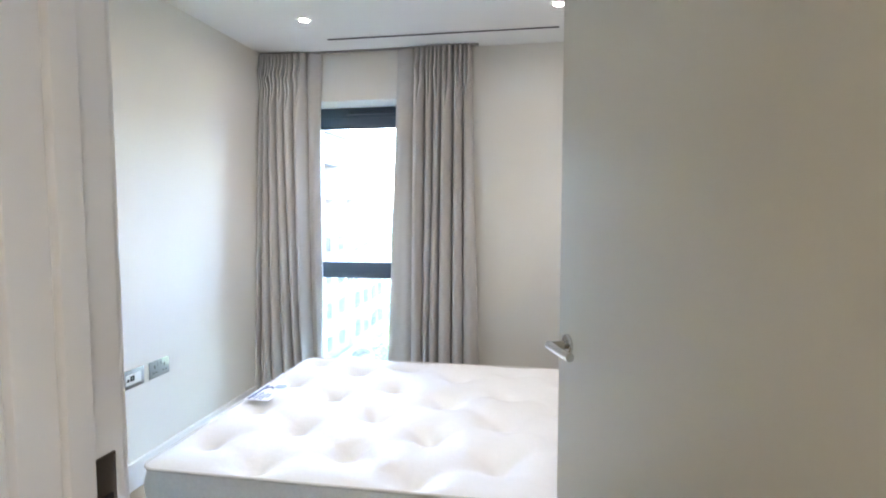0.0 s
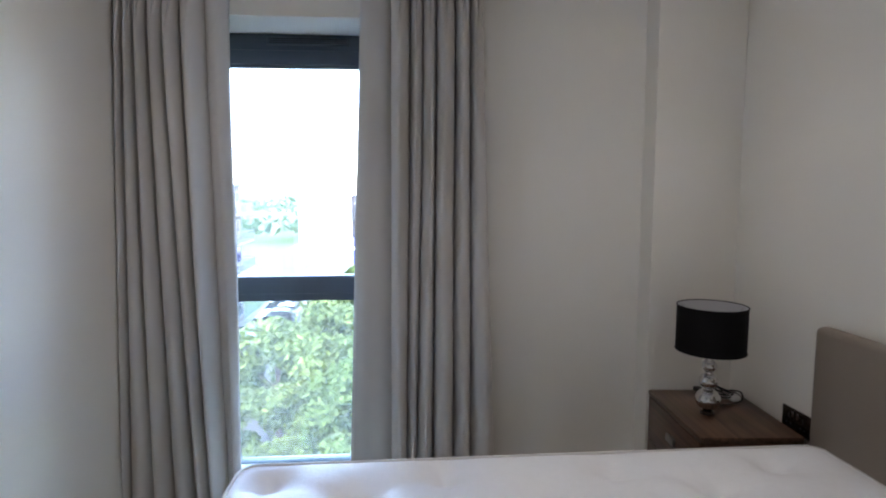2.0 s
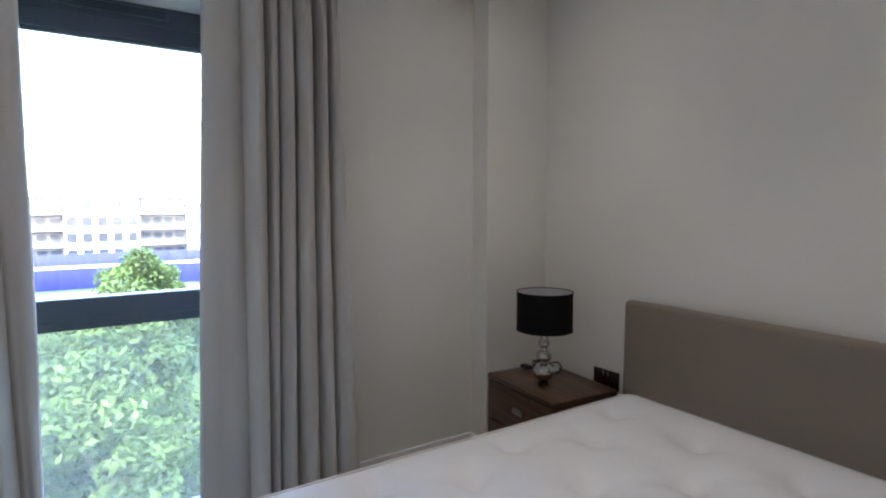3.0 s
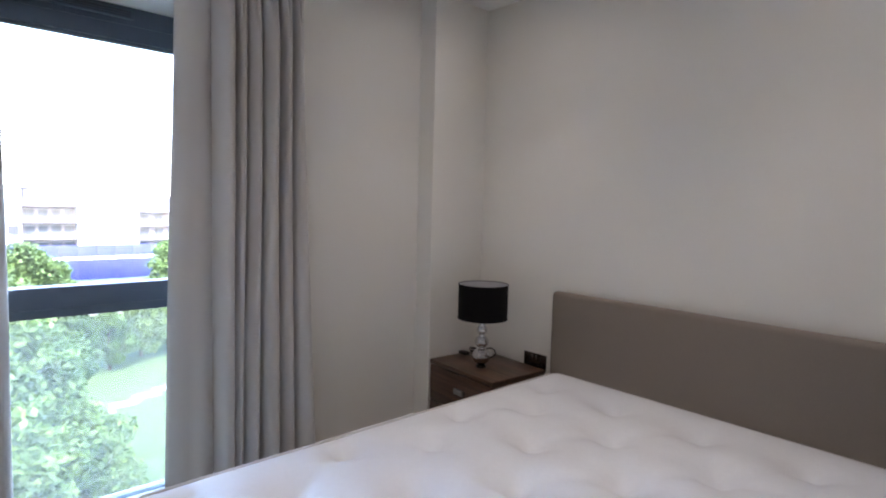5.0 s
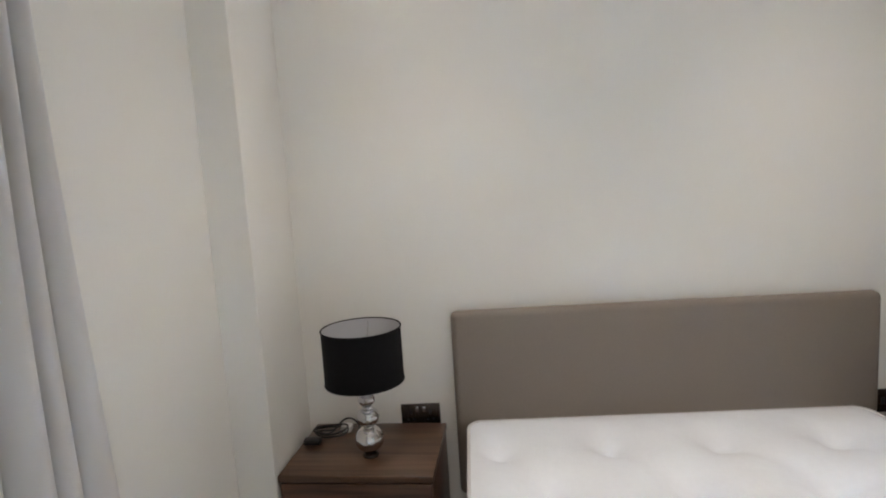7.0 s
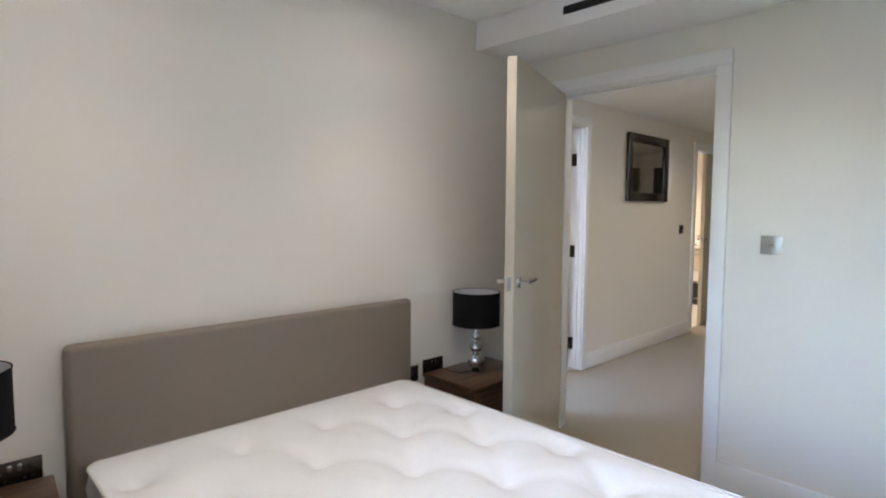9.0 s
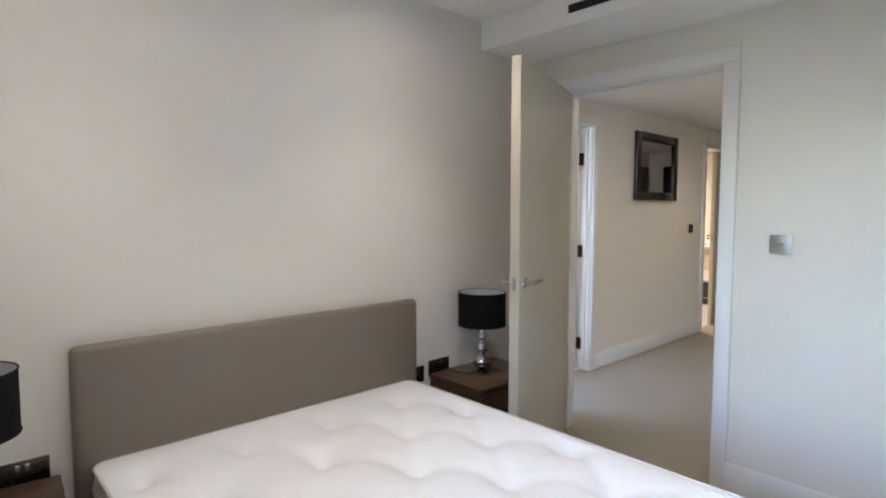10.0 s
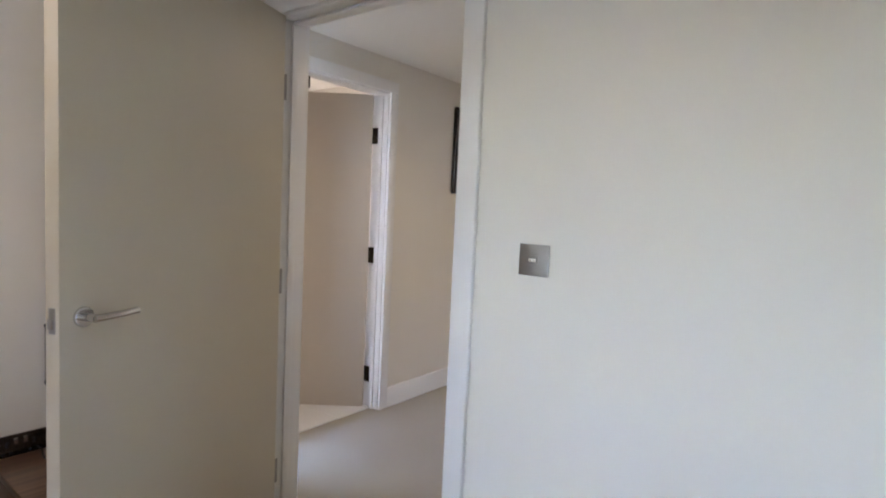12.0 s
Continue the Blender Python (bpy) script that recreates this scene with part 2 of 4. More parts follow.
# ---- the plan ----
XW, XE = -2.578, 0.0            # west and east walls of the bedroom
YS, YN = 0.0, 3.112             # door wall and window wall
H = 2.395                      # bedroom ceiling
NIBX, NIBY = -0.387, 2.99      # boxed pier in the corner
WX0, WX1, WZ0, WZ1 = -2.36, -1.47, 0.0, 2.075    # window opening
YF = 3.37                      # front of the window frame
DX0, DX1, DH = -1.147, -0.274, 2.015              # bedroom doorway
WALL = 0.13                    # thickness of the inner walls
CX = 0.311                      # corridor's east wall
CXW = -1.45                    # corridor's west wall
CYS = -5.6                     # corridor's far end
CH = 2.23                      # corridor ceiling
BD0, BD1 = -1.217, -0.42        # bathroom doorway in the corridor's east wall
KD0, KD1 = -4.705, -3.47        # far doorway in the corridor's east wall

# ---- structure ----
solid("floor", box(B(), -3.4, 3.2, -6.0, 3.37, -0.2, 0.0), M_CARPET, "beige short-pile carpet through bedroom and corridor", "floor")

bm = B()
box(bm, XW - 0.7, XW, 1.397, 3.6, 0, H + 0.3)
box(bm, XW - 0.7, XW, -0.13, 0.05, 0, H + 0.3)
box(bm, XW - 0.7, XW, 0.05, 1.397, 2.31, H + 0.3)
box(bm, XW - 0.75, XW - 0.7, -0.13, 3.6, 0, H + 0.3)
solid("wall_west", bm, M_WALL, "off-white painted wall beside the bed's foot", "wall")

solid("wall_east", box(B(), XE, XE + 0.15, YS, 3.6, 0, H + 0.3), M_WALL, "warm off-white painted wall behind the headboard", "wall")

bm = B()
box(bm, XW, WX0, YN, 3.6, 0, H + 0.3)
box(bm, WX1, XE, YN, 3.6, 0, H + 0.3)
box(bm, WX0, WX1, YN, 3.6, WZ1, H + 0.3)
box(bm, WX0, WX1, YF, 3.6, -0.2, -0.07)
solid("wall_north", bm, M_WALL, "off-white painted outer wall around the tall window", "wall")

solid("pier", box(B(), NIBX, XE, NIBY, YN, 0, H + 0.3, 0.003), M_WALL, "off-white boxed pier in the room's corner", "wall")

bm = B()
box(bm, XW - 0.7, DX0 - 0.03, YS - WALL, YS, 0, H + 0.3)
box(bm, DX1 + 0.03, XE + 0.15, YS - WALL, YS, 0, H + 0.3)
box(bm, DX0 - 0.03, DX1 + 0.03, YS - WALL, YS, DH + 0.03, H + 0.3)
solid("wall_south", bm, M_WALL, "off-white painted wall with the doorway", "wall")

solid("ceiling", box(B(), XW - 0.7, XE + 0.15, YS - WALL, 3.6, H, H + 0.25), M_CEIL, "white painted bedroom ceiling", "ceiling")
solid("bulkhead", box(B(), XW, XE, YS, 0.43, 2.235, H, 0.003), M_CEIL, "white boxed bulkhead above the doorway", "ceiling")

bm = B()
box(bm, CX, CX + 0.12, BD1 + 0.03, YS - WALL, 0, 2.6)
box(bm, CX, CX + 0.12, KD1 + 0.03, BD0 - 0.03, 0, 2.6)
box(bm, CX, CX + 0.12, CYS, KD0 - 0.03, 0, 2.6)
box(bm, CX, CX + 0.12, BD0 - 0.03, BD1 + 0.03, DH + 0.03, 2.6)
box(bm, CX, CX + 0.12, KD0 - 0.03, KD1 + 0.03, DH + 0.03, 2.6)
solid("wall_corridor_east", bm, M_WALL, "warm off-white corridor wall with two doorways", "wall")
solid("wall_corridor_west", box(B(), CXW - 0.12, CXW, CYS, YS - WALL, 0, 2.6), M_WALL, "off-white corridor wall", "wall")
solid("wall_corridor_end", box(B(), CXW - 0.12, 2.6, CYS - 0.12, CYS, 0, 2.6), M_WALL, "off-white wall at the corridor's end", "wall")
solid("ceiling_corridor", box(B(), CXW, CX, CYS, YS - WALL, CH, CH + 0.3), M_WALL, "off-white painted corridor ceiling", "ceiling")

# bathroom and the far room behind the corridor's east wall
bm = B()
box(bm, CX + 0.12, 2.5, YS - WALL, YS - WALL + 0.1, 0, 2.6)
box(bm, CX + 0.12, 2.5, -1.95, -1.85, 0, 2.6)
box(bm, 2.4, 2.5, -1.85, YS - WALL, 0, 2.6)
solid("wall_bathroom", bm, M_WALL, "pale bathroom walls", "wall")
solid("ceiling_bathroom", box(B(), CX + 0.12, 2.4, -1.85, YS - WALL, 2.3, 2.4), M_CEIL, "white bathroom ceiling", "ceiling")
bm = B()
box(bm, CX + 0.12, 2.5, -3.12, -3.0, 0, 2.6)
box(bm, 2.4, 2.5, CYS, -3.12, 0, 2.6)
solid("wall_kitchen", bm, M_WALL, "cream walls of the far room", "wall")
solid("ceiling_kitchen", box(B(), CX + 0.12, 2.4, CYS, -3.12, 2.3, 2.4), M_CEIL, "white ceiling of the far room", "ceiling")


def skirting(bm, x0, y0, x1, y1, nx, ny, h=0.135, d=0.016):
    """A run of board along a wall; (nx, ny) points into the room."""
    xs, ys = sorted((x0, x1)), sorted((y0, y1))
    if nx:
        xs = sorted((x0, x0 + nx * d))
    else:
        ys = sorted((y0, y0 + ny * d))
    box(bm, xs[0], xs[1], ys[0], ys[1], 0.0, h, 0.004)


for name, runs in {
    "baseboard_bedroom": ((XW, 1.40, XW, YN, 1, 0), (XW + 0.016, YN, WX0, YN, 0, -1), (WX1, YN, NIBX, YN, 0, -1), (NIBX, NIBY, NIBX, YN - 0.016, -1, 0),
                          (NIBX, NIBY, XE, NIBY, 0, -1), (XE, 0.016, XE, NIBY - 0.016, -1, 0), (XW, YS, DX0 - 0.075, YS, 0, 1), (DX1 + 0.075, YS, XE, YS, 0, 1)),
    "baseboard_corridor": ((CX, BD0 - 0.075, CX, KD1 + 0.075, -1, 0), (CX, KD0 - 0.075, CX, CYS, -1, 0), (CX, BD1 + 0.075, CX, YS - WALL, -1, 0),
                           (CXW, CYS, CXW, YS - WALL, 1, 0)),
}.items():
    bm = B()
    for r in runs:
        skirting(bm, *r)
    solid(name, bm, M_TRIM, "white gloss-painted skirting board", "skirting", smooth=True)


def door_frame(name, a0, a1, plane, depth, axis, sides, label):
    """Lining, stop and architraves of a doorway. axis 'x': the opening runs along x in a wall whose room face is at y = plane."""
    ob = thing(name, label, "door frame", Matrix(), kind="structure")

    def put(piece, u0, u1, v0, v1, z0, z1, bevel=0.003):
        b = B()
        if axis == "x":
            box(b, u0, u1, v0, v1, z0, z1, bevel)
        else:
            box(b, v0, v1, u0, u1, z0, z1, bevel)
        part(piece, b, M_TRIM, ob)
    lo, hi = plane - depth, plane
    put("lining", a0 - 0.03, a0, lo, hi, 0, DH + 0.03)
    put("lining", a1, a1 + 0.03, lo, hi, 0, DH + 0.03)
    put("head_lining", a0, a1, lo, hi, DH, DH + 0.03)
    for v, s in sides:
        v0, v1 = sorted((v, v + s * 0.018))
        put("architrave", a0 - 0.078, a0 - 0.008, v0, v1, 0, DH + 0.008, 0.005)
        put("architrave", a1 + 0.008, a1 + 0.078, v0, v1, 0, DH + 0.008, 0.005)
        put("head_architrave", a0 - 0.078, a1 + 0.078, v0, v1, DH + 0.008, DH + 0.078, 0.005)
    return ob, put


frame_ob, put = door_frame("door_frame", DX0, DX1, YS, WALL, "x", ((YS, 1), (YS - WALL, -1)), "white painted frame of the bedroom doorway")
put("stop", DX0, DX0 + 0.012, -0.085, -0.052, 0, DH - 0.012)
put("stop", DX1 - 0.012, DX1, -0.085, -0.052, 0, DH - 0.012)
put("head_stop", DX0 + 0.012, DX1 - 0.012, -0.085, -0.052, DH - 0.012, DH)
plate = part("strike_plate", box(B(), DX0 - 0.001, DX0 + 0.0025, -0.047, -0.015, 0.915, 1.065, 0.001), M_BRONZE, frame_ob, "dark metal strike plate")
for hz in (0.22, 1.0, 1.76):
    part("hinge_plate", box(B(), DX1 - 0.0015, DX1 + 0.001, -0.034, -0.001, hz - 0.05, hz + 0.05), M_SATIN, frame_ob, "steel hinge plate")
part("latch_hole", box(B(), DX0 + 0.0026, DX0 + 0.0035, -0.040, -0.022, 0.945, 1.02), M_DARK, plate)

frame_b, put_b = door_frame("door_frame", BD0, BD1, CX + 0.12, 0.12, "y", ((CX, -1), (CX + 0.12, 1)), "white painted frame of the bathroom doorway")
put_b("stop", BD0, BD0 + 0.012, CX + 0.035, CX + 0.068, 0, DH - 0.012)
put_b("stop", BD1 - 0.012, BD1, CX + 0.035, CX + 0.068, 0, DH - 0.012)
for hz in (0.22, 1.0, 1.76):
    part("hinge_plate", box(B(), CX + 0.07, CX + 0.125, BD0 - 0.001, BD0 + 0.003, hz - 0.05, hz + 0.05), M_BRONZE, frame_b, "dark steel hinge plate")
frame_k, put_k = door_frame("door_frame", KD0, KD1, CX + 0.12, 0.12, "y", ((CX, -1), (CX + 0.12, 1)), "white painted frame of the far doorway")


def lever(parent, x, y, z, side, mat=M_CHROME):
    """A lever handle on a round rose; side: which way along y it stands out of the leaf. The bar points towards the hinge (+x)."""
    t = Matrix.Rotation(radians(-90 * side), 4, "X")
    b = B()
    lathe(b, ((0.0255, 0), (0.0255, 0.006), (0.0235, 0.009)), x, y, z, 32, turn=t)
    rose = part("rose", b, mat, parent, "round chrome rose")
    b = B()
    lathe(b, ((0.0105, 0.008), (0.0105, 0.045)), x, y, z, 20, turn=t)
    o = y + side * 0.047
    tube(b, ((x - 0.008, o, z), (x + 0.02, o, z), (x + 0.07, o, z), (x + 0.118, o, z + 0.002)), 0.0098, 14)
    part("lever", b, mat, rose)


def door_leaf(name, width, swing_m, label, mat, with_latch=True):
    """A flush leaf hinged at its origin, closed along -x, thickness towards -y."""
    ob = thing(name, label, "door", swing_m, kind="structure")
    part("leaf", box(B(), -width, -0.003, -0.044, 0, 0.008, DH - 0.004, 0.002), mat, ob)
    for z in (0.22, 1.0, 1.76):
        b = B()
        box(b, -0.03, -0.0015, 0.0, 0.0015, z - 0.05, z + 0.05)
        lathe(b, ((0.0065, z - 0.05), (0.0065, z + 0.05)), 0.004, 0.005, 0, 12)
        part("hinge", b, M_SATIN, ob, "steel butt hinge")
    lever(ob, -width + 0.06, -0.044, 1.012, -1)
    lever(ob, -width + 0.06, 0.0, 1.012, 1)
    if with_latch:
        face = part("latch_plate", box(B(), -width - 0.0015, -width + 0.001, -0.032, -0.012, 0.978, 1.040, 0.0005), M_SATIN, ob, "brushed steel latch plate")
        part("latch_bolt", box(B(), -width - 0.009, -width, -0.028, -0.016, 0.99, 1.015, 0.002), M_SATIN, face)
    return ob


door_leaf("door_1", 0.89, pose(-0.279, 0.022, 0, 0, 0, -69.8), "cream painted flush door standing open into the bedroom", M_DOOR)
door_leaf("door_2", 0.79, pose(CX + 0.122, BD0, 0, 0, 0, -141), "flush door standing open into the bathroom, paint lightened for the light there", M_DOOR_LIT)
door_leaf("door_3", 0.82, pose(CX + 0.09, KD0 + 0.004, 0, 0, 0, -90), "pale flush door covering part of the far doorway", M_DOOR)
door_leaf("door_4", 0.80, pose(-0.39, CYS + 0.047, 0), "dark brown wooden door closed at the corridor's end", M_EBONY, False)
door_leaf("door_5", 0.80, pose(CXW + 0.047, -5.52, 0, 0, 0, -90), "brown wooden door closed in the corridor's side wall", M_WALNUT, False)
part("head_catch", box(B(), CX + 0.04, CX + 0.08, -0.645, -0.60, DH - 0.075, DH - 0.012, 0.003), M_BLACK, frame_b, "small black catch under the head")

# ---- window ----
win = thing("window_1", "tall dark grey framed window with clear panes and a transom", "window", Matrix(), kind="structure")
ZT0, ZT1 = 0.822, 0.942          # transom
ZH = 1.938                      # underside of the head


def rail(name, x0, x1, z0, z1, y0=YF, y1=YF + 0.075, bevel=0.004):
    return part(name, box(B(), x0, x1, y0, y1, z0, z1, bevel), M_FRAME, win)


rail("stile", WX0, WX0 + 0.045, -0.065, WZ1)
rail("stile", WX1 - 0.045, WX1, -0.065, WZ1)
head = rail("head_rail", WX0 + 0.045, WX1 - 0.045, ZH, WZ1)
rail("transom", WX0 + 0.045, WX1 - 0.045, ZT0, ZT1)
rail("head_ledge", WX0 + 0.045, WX1 - 0.045, 2.000, 2.008, YF - 0.006, YF + 0.001, 0.001)
rail("transom_lip", WX0 + 0.045, WX1 - 0.045, ZT0 + 0.03, ZT0 + 0.036, YF - 0.004, YF + 0.001, 0.001)
rail("bottom_rail", WX0 + 0.045, WX1 - 0.045, -0.065, 0.004)
rail("head_bead", WX0 + 0.045, WX1 - 0.045, ZH - 0.012, ZH, YF + 0.012, YF + 0.05, 0.002)
vent = part("trickle_vent", box(B(), -2.078, -1.703, YF - 0.018, YF - 0.0005, 2.022, 2.058, 0.006), M_FRAME, head)
for k in range(3):
    part("vent_slot", box(B(), -2.064, -1.717, YF - 0.0195, YF - 0.0175, 2.029 + 0.009 * k, 2.033 + 0.009 * k), M_BLACK, vent)
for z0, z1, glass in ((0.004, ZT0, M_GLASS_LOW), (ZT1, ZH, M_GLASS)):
    pane = part("pane", box(B(), WX0 + 0.045, WX1 - 0.045, YF + 0.035, YF + 0.041, z0, z1), glass, win, "glass pane with a painted-in haze veil", smooth=False)
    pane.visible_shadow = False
solid("window_sill", box(B(), WX0, WX1, YN + 0.001, YF, 0.0, 0.006), M_TRIM, "white painted sill at floor level", "sill")


# ---- curtains ----
def curtain(name, top, bottom, y, wid, low, amp, share_top, share_low, flare, seed, inner, label):
    """A pinch-pleated curtain: pairs of tight pleats at the head, nipped together, then deep round folds; the edge by the window hangs flat.
    wid, low, amp: the folds' widths at head and foot and their depth; flare: how far the foot swings into the room."""
    rnd = random.Random(seed)
    ob = thing(name, label, "curtain", pose(0, y, 0), group="curtains at the window")
    folds = len(wid)
    per, flat, nz = 28, 12, 84
    z0, z1 = 0.010, H - 0.011
    lean = [rnd.uniform(-1, 1) for _ in range(folds)]
    pinch = [rnd.uniform(0.14, 0.19) for _ in range(folds)]
    b = B()
    grid = []
    for j in range(nz + 1):
        z = z1 + (z0 - z1) * (j / nz) ** 1.35
        d = z1 - z
        fall = min(1.0, d / 2.3)
        x0 = top[0] + (bottom[0] - top[0]) * fall
        x1 = top[1] + (bottom[1] - top[1]) * fall
        mix = [w / sum(wid) * (1 - fall ** 1.2) + v / sum(low) * fall ** 1.2 for w, v in zip(wid, low)]
        cut = [0.0]
        for w in mix:
            cut.append(cut[-1] + w / sum(mix))
        share = share_top + (share_low - share_top) * fall ** 1.5
        row = []
        pts = []
        for k in range(folds):
            opened = max(0.0, min(1.0, (d - pinch[k] + 0.03) / 0.30))
            opened = opened * opened * (3 - 2 * opened)
            nip = math.exp(-((d - pinch[k]) / 0.045) ** 2)
            for i in range(per):
                f = i / per
                s = math.sin(math.pi * f)
                finger = 0.062 * abs(math.sin(2 * math.pi * f)) ** 0.6 * (1 + 0.5 * nip) + 0.012 * s - 0.012 * nip * (1 - s ** 0.5)
                body = amp[k] * 0.115 * s ** 0.52 * (1 + 0.10 * math.sin(5 * f + 3 * lean[k] + 1.3 * d))
                u = cut[k] + (cut[k + 1] - cut[k]) * (f + 0.06 * lean[k] * opened * s)
                pts.append((u, finger * (1 - opened) + body * opened - 0.012))
        pts.append((1.0, -0.012))
        for u, o in pts:
            uu = u * (1 - share) if inner else share + u * (1 - share)
            sway = 0.010 * math.sin(1.2 * d + 6 * uu + seed) * min(1, d) + 0.005 * noise.noise(Vector((uu * 5, d * 1.1, seed)))
            row.append((x0 + (x1 - x0) * uu + 0.5 * sway, o + 0.6 * sway + 0.030 * fall + flare * fall * (1 - 0.8 * uu)))
        edge_o = row[-1 if inner else 0][1]
        strip = []
        for i in range(1, flat + 1):
            e = i / flat
            uu = 1 - share + share * e if inner else share - share * e
            strip.append((x0 + (x1 - x0) * uu + 0.005 * e * noise.noise(Vector((d * 1.1, seed, 3))), edge_o + 0.030 * math.sin(math.pi * e) ** 0.7 + 0.008 * fall * math.sin(3 * math.pi * e + 0.6 * seed) * math.sin(math.pi * e) - 0.022 * e ** 1.5 + 0.006 * e * math.sin(3 * d)))
        row = row + strip if inner else strip[::-1] + row
        grid.append([b.verts.new((x, -o, z)) for x, o in row])
    for p, q in zip(grid, grid[1:]):
        for i in range(len(p) - 1):
            b.faces.new((p[i], p[i + 1], q[i + 1], q[i]))
    cloth = part("cloth", b, M_CURTAIN, ob)
    thick = cloth.modifiers.new("thickness", "SOLIDIFY")
    thick.thickness, thick.offset = 0.003, 0
    return ob


curtain("curtain", (-2.572, -2.158), (-2.576, -2.166), 3.058, (20, 20, 24, 28, 27, 44), (12, 45, 40, 48, 34, 26), (0.7, 0.85, 0.9, 1.0, 1.15, 1.0), 0.23, 0.10, 0.125, 3, 1,
        "grey-beige linen curtain with pinch pleats, drawn to the window's side")
curtain("curtain", (-1.622, -1.128), (-1.697, -1.065), 3.058, (74, 51, 50, 78, 59, 47), (64, 43, 70, 80, 73, 100), (1.1, 0.75, 0.85, 1.15, 0.9, 0.8), 0.25, 0.28, 0.02, 11, 0,
        "grey-beige linen curtain with pinch pleats, hanging to the carpet")
track = thing("curtain_track", "slim grey metal ceiling curtain track above the window", "curtain rail", Matrix())
part("rail", box(B(), -2.57, -1.08, 3.046, 3.072, H - 0.010, H - 0.0005, 0.002), M_SATIN, track)


# ---- ceiling fittings ----
def downlight(x, y, z, power, colour=LAMP_COLOUR, cone=98):
    ob = thing("downlight", "round white recessed ceiling spotlight, switched on", "ceiling light", pose(x, y, z), group="recessed ceiling spotlights")
    b = B()
    lathe(b, ((0.023, -0.0005), (0.027, -0.006), (0.042, -0.006), (0.044, -0.0005)), seg=36, cap=False)
    part("trim_ring", b, M_TRIM, ob)
    b = B()
    lathe(b, ((0.001, -0.0008), (0.023, -0.0016)), seg=28, cap=False)
    part("lens", b, M_LED, ob, "glowing lens")
    lamp = new("bulb", bpy.data.lights.new("bulb", "SPOT"))
    lamp.data.energy, lamp.data.color = power, colour
    lamp.data.spot_size, lamp.data.spot_blend, lamp.data.shadow_soft_size = radians(cone), 1.0, 0.035
    lamp.parent = ob
    lamp.location = (0, 0, -0.012)
    return ob


# the y = 1.22 pair is unseen, added to fill the room's door end
for x, y, share in ((-1.995, 2.44, 2.6), (-0.60, 2.44, 2.6), (-1.995, 1.22, 3.2), (-0.60, 1.22, 3.2)):
    downlight(x, y, H, LAMP_POWER * share)
# the lamp at y = -2.7 is unseen too, added as corridor fill
for y in (-0.93, -2.7):
    downlight(-0.62, y, CH, LAMP_POWER * 2.3, (1.0, 0.84, 0.56), 150)
downlight(1.4, -1.0, 2.3, LAMP_POWER * 17, (1.0, 0.95, 0.89), 150)
downlight(1.3, -4.3, 2.3, LAMP_POWER * 22, (1.0, 0.80, 0.58), 150)

slot = thing("air_slot", "long thin black air slot set in the ceiling by the window", "air vent", pose(0, 0, H))
part("slot_gap", box(B(), -2.00, -0.583, 2.792, 2.816, -0.0036, -0.0002), M_DARK, slot)
part("slot_edge", box(B(), -2.004, -0.579, 2.788, 2.792, -0.003, -0.0002), M_TRIM, slot)
part("slot_edge", box(B(), -2.004, -0.579, 2.816, 2.820, -0.003, -0.0002), M_TRIM, slot)
gr = thing("air_grille", "black linear air grille in the bulkhead's face", "air vent", pose(0, 0.4285, 2.31))
part("grille_backing", box(B(), -2.0, -0.58, 0.0018, 0.003, -0.018, 0.022), M_DARK, gr)
for k in range(3):
    part("louvre", box(B(), -2.0, -0.58, 0.003, 0.008, -0.014 + 0.012 * k, -0.011 + 0.012 * k), M_BLACK, gr)


# ---- sockets and switches ----
def socket_plate(m, mat, gangs=2, insert=None, label="", category="socket", name="wall_socket", group=""):
    """A UK double socket: plate in the x-z plane of its pose, facing -y."""
    ob = thing(name, label, category, m, group=group)
    part("plate", box(B(), -0.073, 0.073, -0.007, -0.0005, -0.043, 0.043, 0.002), mat, ob)
    if insert:
        part("insert", box(B(), -0.050, 0.050, -0.009, -0.0068, -0.025, 0.025, 0.0008), insert, ob)
        for x in (-0.036, -0.016, -0.002):
            part("outlet", box(B(), x - 0.006, x + 0.006, -0.0098, -0.0088, -0.010, 0.006 + 0.01 * (x > -0.03)), M_BLACK, ob)
        return ob
    for x in (-0.036, 0.036):
        part("rocker", box(B(), x * 0.36 - 0.006, x * 0.36 + 0.006, -0.011, -0.0068, 0.012, 0.034, 0.001), mat if mat is not M_BRONZE else M_CHROME, ob)
        b = B()
        box(b, x - 0.004, x + 0.004, -0.0078, -0.0068, 0.004, 0.022)
        box(b, x - 0.015, x - 0.006, -0.0078, -0.0068, -0.020, -0.013)
        box(b, x + 0.006, x + 0.015, -0.0078, -0.0068, -0.020, -0.013)
        part("pin_holes", b, M_BLACK, ob)
    return ob


socket_plate(pose(XW, 1.726, 0.533, 0, 0, 90), M_SATIN, insert=M_WHITEPLASTIC, label="brushed steel media outlet plate with a white insert on the wall", category="outlet", name="media_outlet")
socket_plate(pose(XW, 1.91, 0.533, 0, 0, 90), M_SATIN, label="brushed steel double wall socket", group="wall sockets")
for y in (2.568, 0.755):
    socket_plate(pose(XE, y, 0.491, 0, 0, -90), M_BRONZE, label="black nickel double wall socket above the bedside table", group="wall sockets")
sp = thing("switch_plate", "black nickel single switch plate beside the headboard", "light switch", pose(XE, 0.905, 0.475, 0, 0, -90))
part("plate", box(B(), -0.043, 0.043, -0.007, -0.0005, -0.043, 0.043, 0.002), M_BRONZE, sp)
part("rocker", box(B(), -0.006, 0.006, -0.011, -0.0068, -0.012, 0.012, 0.001), M_BLACK, sp)

